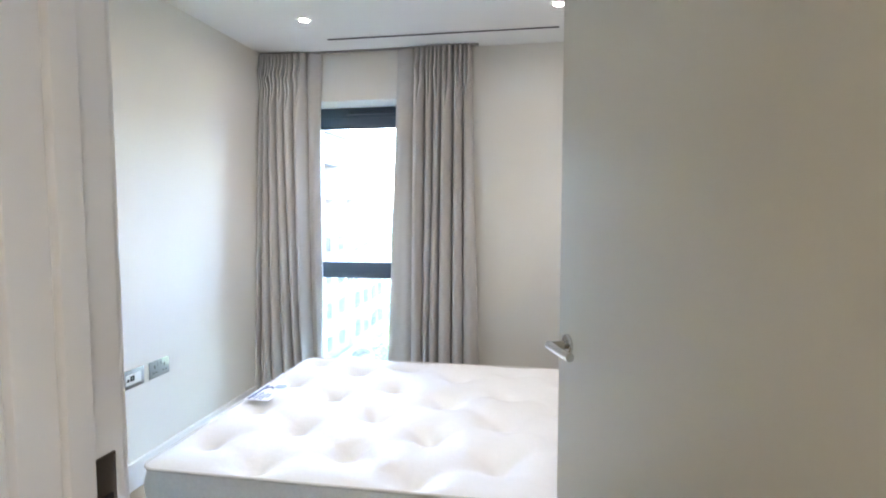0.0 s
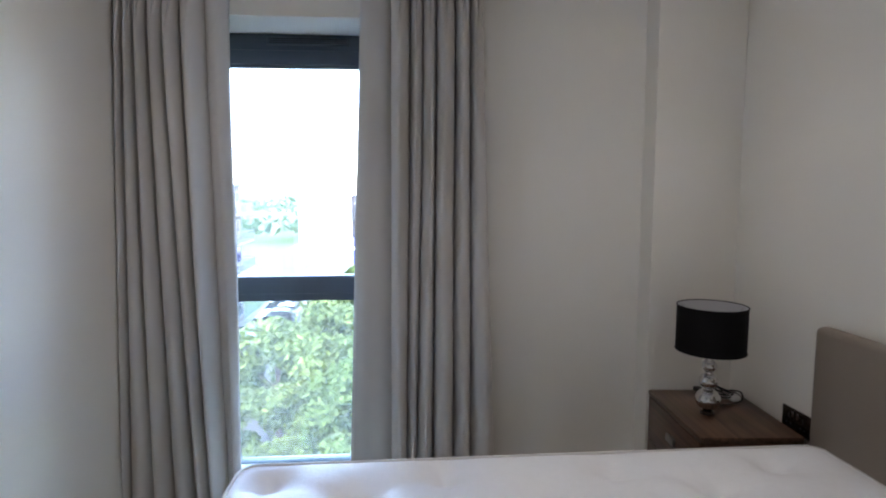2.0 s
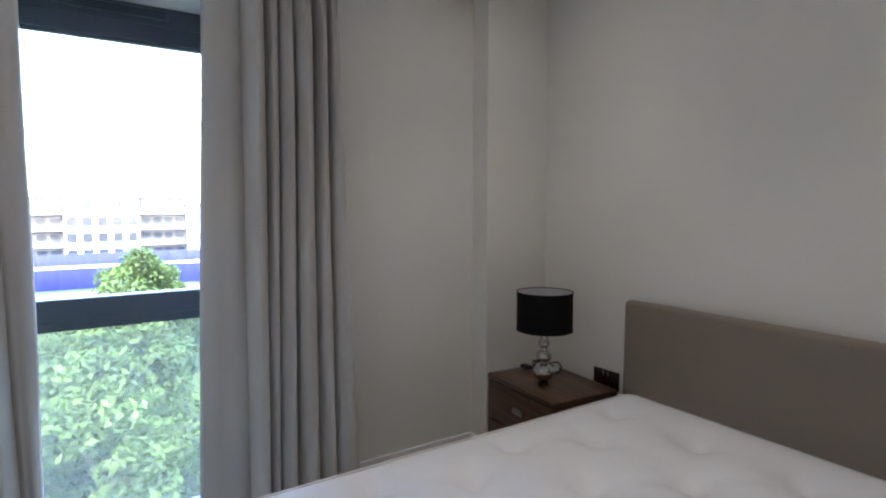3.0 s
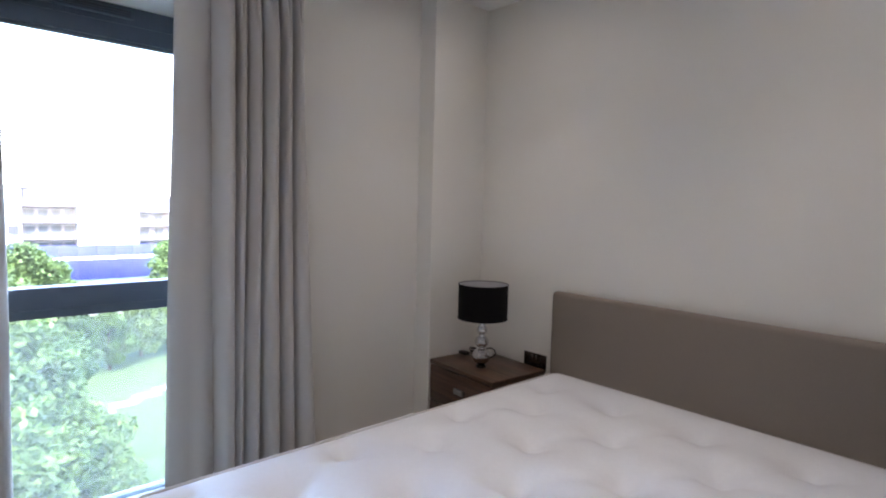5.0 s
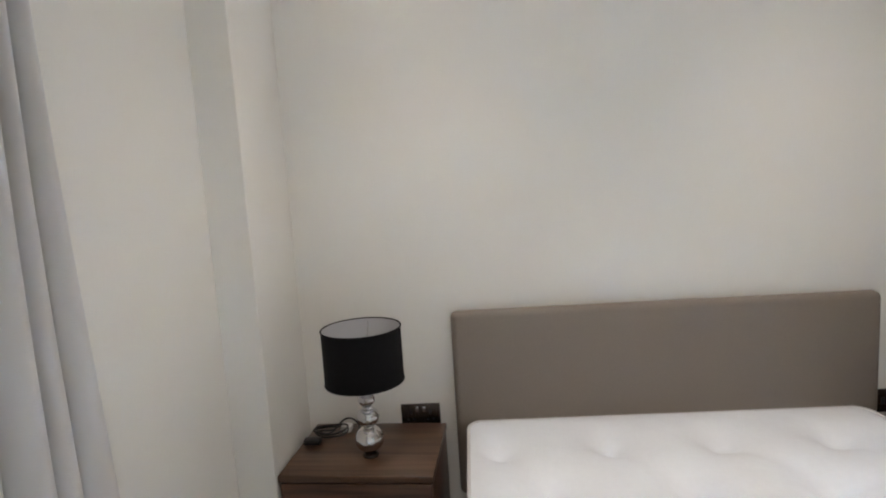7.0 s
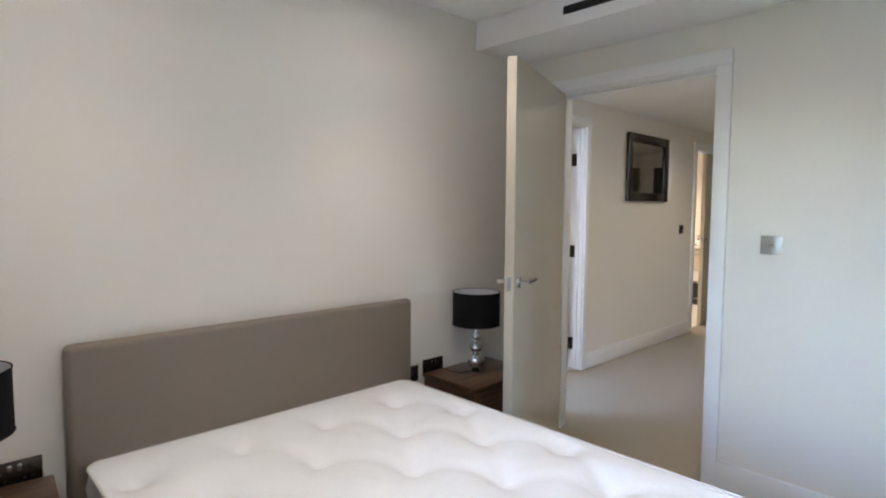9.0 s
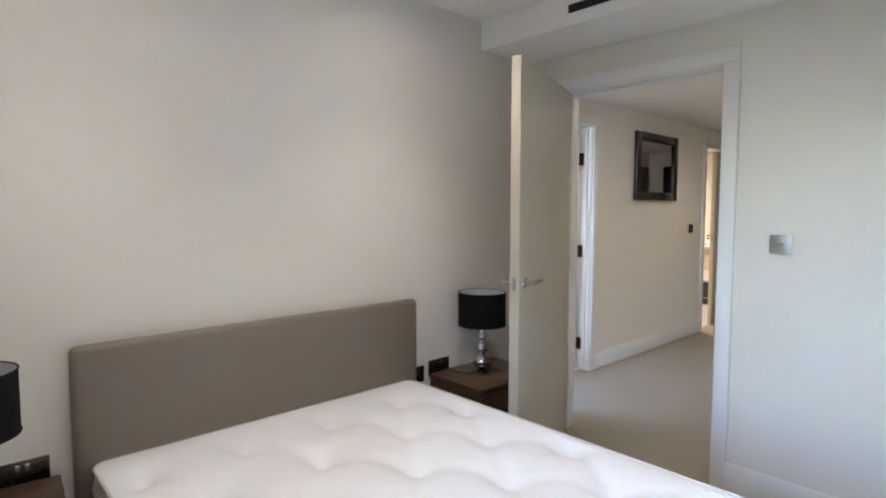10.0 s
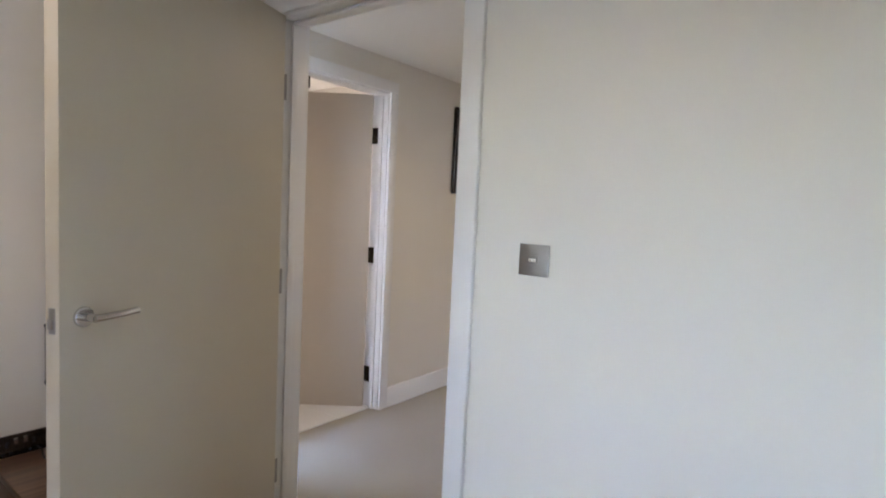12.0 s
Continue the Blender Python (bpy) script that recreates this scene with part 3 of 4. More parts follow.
sw = thing("light_switch", "square brushed steel dimmer switch beside the doorway", "light switch", pose(-1.415, YS, 1.191, 0, 0, 180))
part("plate", box(B(), -0.044, 0.044, -0.007, -0.0005, -0.042, 0.042, 0.002), M_SATIN, sw)
part("toggle", box(B(), -0.010, 0.012, -0.017, -0.0068, -0.004, 0.005, 0.002), M_CHROME, sw)
part("rocker_rim", box(B(), -0.013, 0.015, -0.0085, -0.0068, -0.012, 0.012, 0.001), M_SATIN, sw)

th = thing("thermostat", "small dark wall controller in the corridor", "thermostat", pose(CX, -3.12, 1.15, 0, 0, -90))
part("case", box(B(), -0.04, 0.04, -0.015, -0.0005, -0.045, 0.045, 0.004), M_BLACK, th)
part("screen", box(B(), -0.028, 0.028, -0.0165, -0.0148, 0.0, 0.03), M_BRONZE, th)

# ---- built-in wardrobe ----
wr = thing("wardrobe", "built-in sliding wardrobe with white glass doors in black frames", "wardrobe", pose(XW, 0.05, 0))
part("carcass_back", box(B(), -0.66, -0.64, 0.0, 1.347, 0, 2.31), M_WHITEPLASTIC, wr)
part("top_track", box(B(), -0.10, -0.005, 0.0, 1.347, 2.27, 2.309, 0.002), M_BLACK, wr)
part("bottom_track", box(B(), -0.10, -0.005, 0.0, 1.347, 0.0, 0.02, 0.002), M_BLACK, wr)
part("side_trim", box(B(), -0.10, 0.002, 1.335, 1.347, 0.02, 2.27, 0.001), M_SATIN, wr, "thin grey side trim")
for y0, y1, x in ((0.005, 0.72, -0.075), (0.66, 1.335, -0.035)):
    dr = part("sliding_door", box(B(), x - 0.004, x + 0.004, y0 + 0.034, y1 - 0.034, 0.06, 2.235), M_WHITEGLASS, wr, "white glass sliding door", smooth=False)
    for a, c in ((y0, y0 + 0.034), (y1 - 0.034, y1)):
        part("stile", box(B(), x - 0.016, x + 0.016, a, c, 0.022, 2.268, 0.002), M_BLACK, dr, "black metal stile")
    for a, c in ((0.022, 0.06), (2.235, 2.268)):
        part("door_rail", box(B(), x - 0.016, x + 0.016, y0 + 0.034, y1 - 0.034, a, c, 0.002), M_BLACK, dr)

# ---- bed ----
BX0, BX1, BY0, BY1 = -1.968, -0.07, 1.014, 2.386
BT = 0.502                     # top of the mattress
bed = thing("bed_base", "pale cloth-covered divan bed base on the carpet", "bed", pose(0, 0, 0))
part("base_box", box(B(), BX0 + 0.02, BX1, BY0 + 0.015, BY1 - 0.015, 0.03, 0.255, 0.02, 3), M_DIVAN, bed)
for x in (BX0 + 0.12, BX1 - 0.12):
    for y in (BY0 + 0.12, BY1 - 0.12):
        part("castor", lathe(B(), ((0.02, 0.0), (0.025, 0.006), (0.025, 0.026), (0.018, 0.031)), x, y, 0, 16), M_BLACK, bed)


def mattress():
    ob = thing("mattress", "bare white button-tufted double mattress on the bed base", "mattress", pose((BX0 + BX1) / 2, (BY0 + BY1) / 2, 0.255))
    L, W, h = BX1 - BX0, BY1 - BY0, BT - 0.255
    tufts = []
    cx, cy = (BX0 + BX1) / 2, (BY0 + BY1) / 2
    for i in range(7):
        for ty in ((1.24, 1.59, 1.94, 2.29), (1.09, 1.42, 1.79, 2.155))[i % 2]:
            tufts.append((BX0 + 0.10 + 0.265 * i - cx, ty - cy))
    ta = np.array(tufts)
    seams = [(p, q) for n, p in enumerate(tufts) for q in tufts[n + 1:] if math.hypot(p[0] - q[0], p[1] - q[1]) < 0.335]
    sa, sd = np.array([p for p, q in seams]), np.array([(q[0] - p[0], q[1] - p[1]) for p, q in seams])

    def top(x, y):
        d = np.sqrt((ta[:, 0] - x) ** 2 + (ta[:, 1] - y) ** 2)
        dip = -0.026 * np.exp(-(d / 0.034) ** 2).sum() - 0.042 * np.exp(-(d / 0.085) ** 2).sum()
        q = np.stack((x - sa[:, 0], y - sa[:, 1]), 1)
        along = np.clip((q * sd).sum(1) / (sd * sd).sum(1), 0, 1)
        off = np.sqrt(((q - along[:, None] * sd) ** 2).sum(1))
        crease = -0.006 * math.exp(-(off.min() / 0.034) ** 2)
        lump = 0.004 * noise.noise(Vector((x * 4, y * 4, 0))) + 0.0016 * noise.noise(Vector((x * 13, y * 13, 3)))
        return dip + crease + lump
    b = B()
    n, k = 150, 108
    r = 0.055
    grid = []
    for j in range(k + 1):
        row = []
        for i in range(n + 1):
            x, y = -L / 2 + L * i / n, -W / 2 + W * j / k
            # rounded plan corners and a softly crowned rim
            cx, cy = max(0, abs(x) - (L / 2 - r)), max(0, abs(y) - (W / 2 - r))
            q = math.hypot(cx, cy)
            if q > r:
                x -= math.copysign(cx * (1 - r / q), x)
                y -= math.copysign(cy * (1 - r / q), y)
            edge = min(L / 2 - abs(x), W / 2 - abs(y))
            if cx and cy:
                edge = max(0.0, r - min(q, r))
            rim = -0.018 * math.exp(-(edge / 0.03)) 
            row.append(b.verts.new((x, y, h + rim + top(x, y) * min(1, edge / 0.05 + 0.15))))
        grid.append(row)
    for p, q in zip(grid, grid[1:]):
        for i in range(n):
            b.faces.new((p[i], p[i + 1], q[i + 1], q[i]))
    part("quilted_top", b, M_MATTRESS, ob)

    def outline(inset, z, step=10):
        pts = []
        for sx, sy, a0 in ((1, 1, 0), (-1, 1, 90), (-1, -1, 180), (1, -1, 270)):
            for t in range(0, 91, step):
                a = radians(a0 + t)
                pts.append((sx * (L / 2 - r) + (r - inset) * math.cos(a), sy * (W / 2 - r) + (r - inset) * math.sin(a), z))
        return pts
    b = B()
    levels = [(0.004, 0.0), (-0.006, 0.03), (-0.012, h * 0.32), (-0.007, h * 0.48), (-0.013, h * 0.68), (-0.005, h - 0.045), (0.0, h - 0.019)]
    rings = [[b.verts.new(p) for p in outline(i, z)] for i, z in levels]
    for p, q in zip(rings, rings[1:]):
        for i in range(len(p)):
            b.faces.new((p[i], p[(i + 1) % len(p)], q[(i + 1) % len(q)], q[i]))
    b.faces.new(rings[0][::-1])
    part("border", b, M_BORDER, ob, "pale woven mattress border")
    part("piping", tube(B(), outline(-0.004, h - 0.018), 0.0055, 8, True), M_PIPING, ob, "grey-white piping")
    part("piping", tube(B(), outline(-0.004, 0.014), 0.0055, 8, True), M_PIPING, ob, "grey-white piping")
    button = None
    for x, y in tufts:
        if button is None:
            button = part("tuft", lathe(B(), ((0.007, 0), (0.0065, 0.002), (0.004, 0.0035), (0.001, 0.004)), seg=12), M_MATTRESS, ob, m=pose(x, y, h + top(x, y) - 0.001))
        else:
            o = new("tuft", button.data)
            o.parent, o.matrix_basis = ob, pose(x, y, h + top(x, y) - 0.001)
    # sewn label at the foot corner
    lab = part("care_label", box(B(), -L / 2 + 0.012, -L / 2 + 0.13, W / 2 - 0.75, W / 2 - 0.52, h - 0.0045, h - 0.003), M_LABEL, ob, "white sewn label with grey print and a blue seal")
    for t in range(6):
        y0 = W / 2 - 0.735 + (0.0, 0.02, 0.0, 0.01, 0.0, 0.03)[t]
        part("print_bar", box(B(), -L / 2 + 0.022 + 0.015 * t, -L / 2 + 0.028 + 0.015 * t + 0.006 * (t == 0), y0, y0 + (0.19, 0.07, 0.09, 0.06, 0.08, 0.05)[t], h - 0.003, h - 0.0024), M_INK, lab)
    part("print_mark", tube(B(), [(-L / 2 + 0.055 + 0.02 * math.cos(a), W / 2 - 0.60 + 0.03 * math.sin(a), h - 0.0028) for a in (0.3, 0.8, 1.3, 1.9, 2.5, 3.1)], 0.004, 6), M_INK, lab)
    part("blue_seal", lathe(B(), ((0.027, -0.003), (0.027, -0.0022)), -L / 2 + 0.095, W / 2 - 0.555, h, 24), M_SEAL, lab, "round blue seal")
    return ob


mattress()

hb = thing("headboard", "taupe faux-leather upholstered headboard against the wall", "headboard", pose(0, 0, 0))
part("pad", box(B(), -0.068, -0.012, 0.955, 2.434, 0.20, 0.890, 0.024, 4), M_HEAD, hb)
part("backing", box(B(), -0.012, -0.001, 0.966, 2.42, 0.20, 0.877), M_BLACK, hb)
for y in (1.3, 2.1):
    part("strut", box(B(), -0.04, -0.02, y - 0.03, y + 0.03, 0.0, 0.20, 0.003), M_BLACK, hb)


# ---- bedside tables ----
def bedside(x0, y0, turn, label):
    ob = thing("bedside_table", label, "bedside table", pose(x0, y0, 0, 0, 0, turn), group="bedside tables")
    w, d, h = 0.482, 0.372, 0.473
    body = B()
    box(body, 0.018, d, 0, 0.018, 0.06, h - 0.022, 0.001)
    box(body, 0.018, d, w - 0.018, w, 0.06, h - 0.022, 0.001)
    box(body, d - 0.012, d, 0.018, w - 0.018, 0.06, h - 0.022)
    box(body, 0.018, d - 0.012, 0.018, w - 0.018, 0.06, 0.078)
    part("carcass", body, M_WALNUT, ob)
    part("plinth", box(B(), 0.03, d - 0.01, 0.02, w - 0.02, 0.0, 0.06, 0.002), M_WALNUT, ob)
    part("top", box(B(), 0.0, d, -0.004, w + 0.004, h - 0.022, h, 0.002), M_WALNUT_TOP, ob, "walnut veneered top")
    half = (h - 0.022 - 0.066) / 2
    for k in (0, 1):
        z0 = 0.064 + k * (half + 0.002)
        dr = part("drawer", box(B(), 0.0, 0.018, 0.003, w - 0.003, z0, z0 + half - 0.004, 0.0015), M_WALNUT, ob)
        zc = z0 + half * 0.52
        part("handle", box(B(), -0.012, 0.0, w * 0.48 - 0.036, w * 0.48 + 0.036, zc - 0.014, zc + 0.014, 0.003), M_SATIN, dr, "brushed steel pull")
    return ob


bedside(-0.412, 2.502, -4, "dark walnut two-drawer bedside table beside the window pier")
bedside(-0.397, 0.354, 0, "dark walnut two-drawer bedside table behind the open door")


# ---- table lamps ----
def table_lamp(x, y, label, loose_flex=True):
    ob = thing("table_lamp", label, "table lamp", pose(x, y, 0.4735), group="pair of bedside lamps")
    def ball(z, r, flat=1.0, steps=12):
        return [(max(0.008, r * math.cos(a)), z + r * flat * math.sin(a)) for a in (math.pi * (k / steps - 0.5) for k in range(1, steps))]
    part("foot", lathe(B(), ((0.026, 0.0), (0.027, 0.003), (0.024, 0.010), (0.014, 0.016)), seg=36), M_EBONY, ob, "small dark foot")
    for z, r in ((0.058, 0.047), (0.133, 0.036), (0.194, 0.028)):
        part("ball", lathe(B(), ball(z, r, 0.93), seg=36), M_CHROME, ob, "chrome ball of the stem")
    neck = B()
    for z in (0.1, 0.166, 0.219):
        lathe(neck, ((0.014, z - 0.006), (0.017, z - 0.003), (0.017, z + 0.003), (0.014, z + 0.006)), seg=24)
    lathe(neck, ((0.007, 0.02), (0.007, 0.24)), seg=12)
    lathe(neck, ((0.016, 0.225), (0.016, 0.262), (0.011, 0.267)), seg=20)
    part("stem", neck, M_CHROME, ob)
    R, z0, z1 = 0.127, 0.256, 0.431
    shade = part("shade", lathe(B(), ((R, z0), (R, z1)), seg=64, cap=False), M_SHADE, ob, "black cloth drum shade")
    part("liner", lathe(B(), ((R - 0.002, z0 + 0.001), (R - 0.002, z1 - 0.001)), seg=64, cap=False), M_LINER, shade, "white inner lining")
    for z in (z0, z1):
        part("rim", tube(B(), [(R * math.cos(2 * math.pi * k / 64), R * math.sin(2 * math.pi * k / 64), z) for k in range(64)], 0.0025, 6, True), M_SHADE, shade)
    spider = B()
    for k in range(3):
        a = 2 * math.pi * k / 3
        tube(spider, ((0.012 * math.cos(a), 0.012 * math.sin(a), 0.27), (R * 0.98 * math.cos(a), R * 0.98 * math.sin(a), z1 - 0.012)), 0.0016, 6)
    part("shade_carrier", spider, M_CHROME, ob)
    part("bulb", lathe(B(), ((0.012, 0.265), (0.016, 0.285), (0.03, 0.325), (0.026, 0.35), (0.006, 0.366)), seg=20), M_LINER, ob, "unlit white bulb")
    if not loose_flex:
        part("cable", tube(B(), ((0.0, 0.04, 0.006), (0.02, 0.09, 0.0035), (0.07, 0.115, 0.0035), (0.14, 0.10, 0.0035), (0.175, 0.10, 0.004)), 0.003, 6), M_BLACK, ob, "black flex")
        return ob
    coil = [(0.150 + (0.038 + 0.008 * math.sin(1.7 * k)) * math.cos(a), 0.165 + (0.056 + 0.012 * math.sin(2.3 * k)) * math.sin(a), 0.004 + 0.0022 * k + 0.008 * math.sin(a) ** 2) for k, a in ((k, radians(75 * k)) for k in range(13))]
    loop = smooth_line(coil + [(0.195, 0.13, 0.040), (0.205, 0.10, 0.036), (0.190, 0.075, 0.018), (0.15, 0.075, 0.004), (0.10, 0.07, 0.0035), (0.05, 0.04, 0.0035), (0.015, 0.012, 0.006)])
    part("cable", tube(B(), loop, 0.0032, 8), M_BLACK, ob, "black flex coiled on the table top")
    part("plug", box(B(), 0.165, 0.205, 0.10, 0.14, 0.0, 0.026, 0.008), M_WHITEPLASTIC, ob, "pale plastic plug on the flex")
    part("inline_switch", box(B(), 0.075, 0.11, 0.19, 0.25, 0.003, 0.022, 0.006), M_BLACK, ob, "black in-line switch")
    return ob


table_lamp(-0.266, 2.712, "chrome ball lamp with a black drum shade, switched off")
table_lamp(-0.186, 0.608, "chrome ball lamp with a black drum shade, behind the open door", False)

# ---- mirror in the corridor ----
mi = thing("wall_mirror", "wall mirror in a dark wooden frame in the corridor", "mirror", pose(CX, -2.308, 1.742, 0, 0, -90))
for name, x0, x1, z0, z1 in (("frame_side", -0.41, -0.33, -0.31, 0.31), ("frame_side", 0.33, 0.41, -0.31, 0.31), ("frame_rail", -0.33, 0.33, 0.23, 0.31), ("frame_rail", -0.33, 0.33, -0.31, -0.23)):
    part(name, box(B(), x0, x1, -0.032, -0.001, z0, z1, 0.006), M_EBONY, mi)
part("mirror_glass", box(B(), -0.33, 0.33, -0.014, -0.004, -0.23, 0.23), M_MIRROR, mi, "mirror glass", smooth=False)

# ---- bathroom floor ----
bt = thing("bathroom_floor", "white square-tiled bathroom floor", "tiled floor", pose(CX + 0.06, -1.85, 0.0), kind="structure")
part("screed", box(B(), 0.0, 2.05, 0.0, 1.70, 0.0005, 0.003), M_PIPING, bt)
tile = None
for i in range(6):
    for j in range(6):
        m = pose(0.002 + 0.33 * i, 0.01 + 0.3 * j, 0.003)
        if j == 5:
            continue
        if tile is None:
            tile = part("tile", box(B(), 0, 0.327, 0, 0.297, 0, 0.005, 0.001, 1), M_TILE, bt, m=m)
        else:
            o = new("tile", tile.data)
            o.parent, o.matrix_basis = bt, m

# ---- kitchen seen through the far doorway ----
solid("kitchen_floor", box(B(), CX + 0.06, 2.4, CYS, -3.12, 0.0005, 0.006), M_TILE, "pale hard kitchen floor", "floor")
ku = thing("kitchen_unit", "kitchen base unit with brown drawer fronts and a dark oven", "kitchen unit", pose(0.60, CYS, 0))
part("carcass", box(B(), 0.0, 1.2, 0.002, 0.36, 0.10, 0.82, 0.002), M_WHITEPLASTIC, ku)
part("plinth", box(B(), 0.0, 1.2, 0.002, 0.32, 0.0, 0.10), M_BLACK, ku)
for x in (0.0, 0.602):
    dr = part("drawer_front", box(B(), x + 0.002, x + 0.596, 0.361, 0.38, 0.50, 0.80, 0.002), M_DOOR, ku, "brown drawer front")
    part("handle", box(B(), x + 0.2, x + 0.4, 0.38, 0.40, 0.73, 0.745, 0.003), M_SATIN, dr)
ov = part("oven_door", box(B(), 0.002, 1.198, 0.361, 0.38, 0.11, 0.33, 0.003), M_BLACK, ku, "black glass oven door")
part("oven_rail", box(B(), 0.05, 1.15, 0.38, 0.41, 0.34, 0.36, 0.003), M_CHROME, ov)
kt = thing("worktop", "pale kitchen worktop over the base unit", "worktop", pose(0.60, CYS, 0.82))
part("slab", box(B(), -0.01, 1.21, 0.002, 0.42, 0.0, 0.04, 0.004), M_TILE, kt)
jar = thing("storage_jar", "small white jar on the kitchen worktop", "jar", pose(0.97, CYS + 0.24, 0.86))
part("pot", lathe(B(), ((0.04, 0.0), (0.048, 0.01), (0.05, 0.10), (0.042, 0.115)), seg=24), M_WHITEPLASTIC, jar)
part("lid", lathe(B(), ((0.044, 0.1155), (0.044, 0.13), (0.012, 0.135), (0.010, 0.15)), seg=24), M_SATIN, jar, "steel lid")

# ---- outside ----
GZ = -12.0
M_GRASS = material("grass", (0.048, 0.075, 0.014), 0.9, grain=0.3, grain_scale=2.5, stain=0.3, stain_scale=0.12, bump=0.15, bump_scale=3)
M_ROAD = material("asphalt", (0.09, 0.09, 0.09), 0.85, grain=0.15, grain_scale=6, stain=0.15, stain_scale=0.3)
M_PAVE = material("paving", (0.19, 0.175, 0.155), 0.85, grain=0.1, grain_scale=3, stain=0.12, stain_scale=0.4)
M_EARTH = material("bare_earth", (0.15, 0.12, 0.09), 0.95, grain=0.25, grain_scale=1.2, stain=0.3, stain_scale=0.12)
M_RENDER = material("pale_render", (0.66, 0.63, 0.58), 0.8, grain=0.04, grain_scale=4, stain=0.08, stain_scale=0.3)
M_WHITEWALL = material("white_render", (0.50, 0.49, 0.48), 0.8, grain=0.03, grain_scale=3, stain=0.05, stain_scale=0.3)
M_BRICK = material("buff_brick", (0.14, 0.112, 0.10), 0.85, grain=0.12, grain_scale=9, stain=0.1, stain_scale=0.4)
M_BRICK_PALE = material("pale_pink_brick", (0.20, 0.155, 0.135), 0.85, grain=0.12, grain_scale=9, stain=0.1, stain_scale=0.4)
M_HOARD = material("blue_hoarding", (0.006, 0.009, 0.105), 0.5, stain=0.1, stain_scale=0.3)
M_ROOF = material("grey_roof", (0.20, 0.20, 0.21), 0.8, stain=0.1, stain_scale=0.5)
M_PANE = material("dark_window_glass", (0.035, 0.038, 0.042), 0.15, stain=0.1, stain_scale=0.3)
M_BALC = material("balcony_metal", (0.16, 0.16, 0.17), 0.5, stain=0.05)
M_SLAB = material("balcony_slab", (0.24, 0.225, 0.215), 0.8, stain=0.05)
M_BARK = material("bark", (0.10, 0.075, 0.05), 0.95, grain=0.3, grain_scale=8, bump=0.6, bump_scale=12)
M_TYRE = material("tyre_rubber", (0.02, 0.02, 0.02), 0.8)
M_LAMPGLASS = material("headlight", (0.7, 0.7, 0.72), 0.15, spec=0.7)
M_LINE = material("road_marking", (0.7, 0.7, 0.68), 0.7, stain=0.1, stain_scale=2)


def leaf_material(name, colour):
    m = material(name, colour, 0.6, spec=0.3)
    n, l = m.node_tree.nodes, m.node_tree.links
    b = n["Principled BSDF"]
    g, ramp, tr, mix = n.new("ShaderNodeNewGeometry"), n.new("ShaderNodeValToRGB"), n.new("ShaderNodeBsdfTranslucent"), n.new("ShaderNodeMixShader")
    ramp.color_ramp.elements[0].color = (*(0.7 * c for c in colour), 1)
    ramp.color_ramp.elements[1].color = (*(min(1, 1.35 * c) for c in colour), 1)
    l.new(g.outputs["Random Per Island"], ramp.inputs[0])
    tc, nz, lift, mul = n.new("ShaderNodeTexCoord"), n.new("ShaderNodeTexNoise"), n.new("ShaderNodeMath"), n.new("ShaderNodeVectorMath")
    nz.inputs["Scale"].default_value, nz.inputs["Detail"].default_value = 0.9, 2
    l.new(tc.outputs["Object"], nz.inputs["Vector"])
    lift.operation, lift.inputs[1].default_value, lift.inputs[2].default_value = "MULTIPLY_ADD", 2.6, -0.3
    l.new(nz.outputs[0], lift.inputs[0])
    mul.operation = "SCALE"
    l.new(ramp.outputs[0], mul.inputs[0]), l.new(lift.outputs[0], mul.inputs["Scale"])
    l.new(mul.outputs[0], b.inputs["Base Color"]), l.new(mul.outputs[0], tr.inputs[0])
    mix.inputs[0].default_value = 0.3
    l.new(b.outputs[0], mix.inputs[1]), l.new(tr.outputs[0], mix.inputs[2]), l.new(mix.outputs[0], n["Material Output"].inputs[0])
    return m


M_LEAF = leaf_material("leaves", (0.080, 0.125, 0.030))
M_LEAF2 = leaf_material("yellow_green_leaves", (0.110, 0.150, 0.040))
# greyer and bluer than the near leaves: distance haze mixed into the colour
M_FAR = leaf_material("hazed_far_leaves", (0.10, 0.14, 0.09))

solid("ground", box(B(), -1500, 1500, 3.65, 3000, GZ - 1, GZ), M_GRASS, "green lawns far below the window", "ground")
solid("pavement", box(B(), -18.4, -17.0, 8, 130, GZ, GZ + 0.12, 0.02), M_PAVE, "pale paved footway along the flats", "pavement")
solid("road", box(B(), -17.0, -8.4, 8, 130, GZ, GZ + 0.02), M_ROAD, "grey asphalt street and parking bays", "road")
solid("building_site_verge", box(B(), -30, -8.4, 131, 170, GZ, GZ + 0.04), M_EARTH, "bare earth beyond the street", "ground")
solid("building_site", box(B(), -8.0, 60, 72, 100, GZ, GZ + 0.05), M_EARTH, "bare brown earth of a building site", "ground")
b = B()
for k in range(14):
    x, y = -1.0 + 1.5 * k, 36 + 0.9 * k
    box(b, x, x + 1.6, y, y + 1.1, GZ + 0.001, GZ + 0.03)
solid("footpath", b, M_PAVE, "pale footpath crossing the lawn", "path")
b = B()
for k in range(24):
    box(b, -16.9, -12.6, 31.2 + 2.6 * k, 31.3 + 2.6 * k, GZ + 0.02, GZ + 0.026)
solid("bay_markings", b, M_LINE, "white parking bay lines on the asphalt", "road marking")


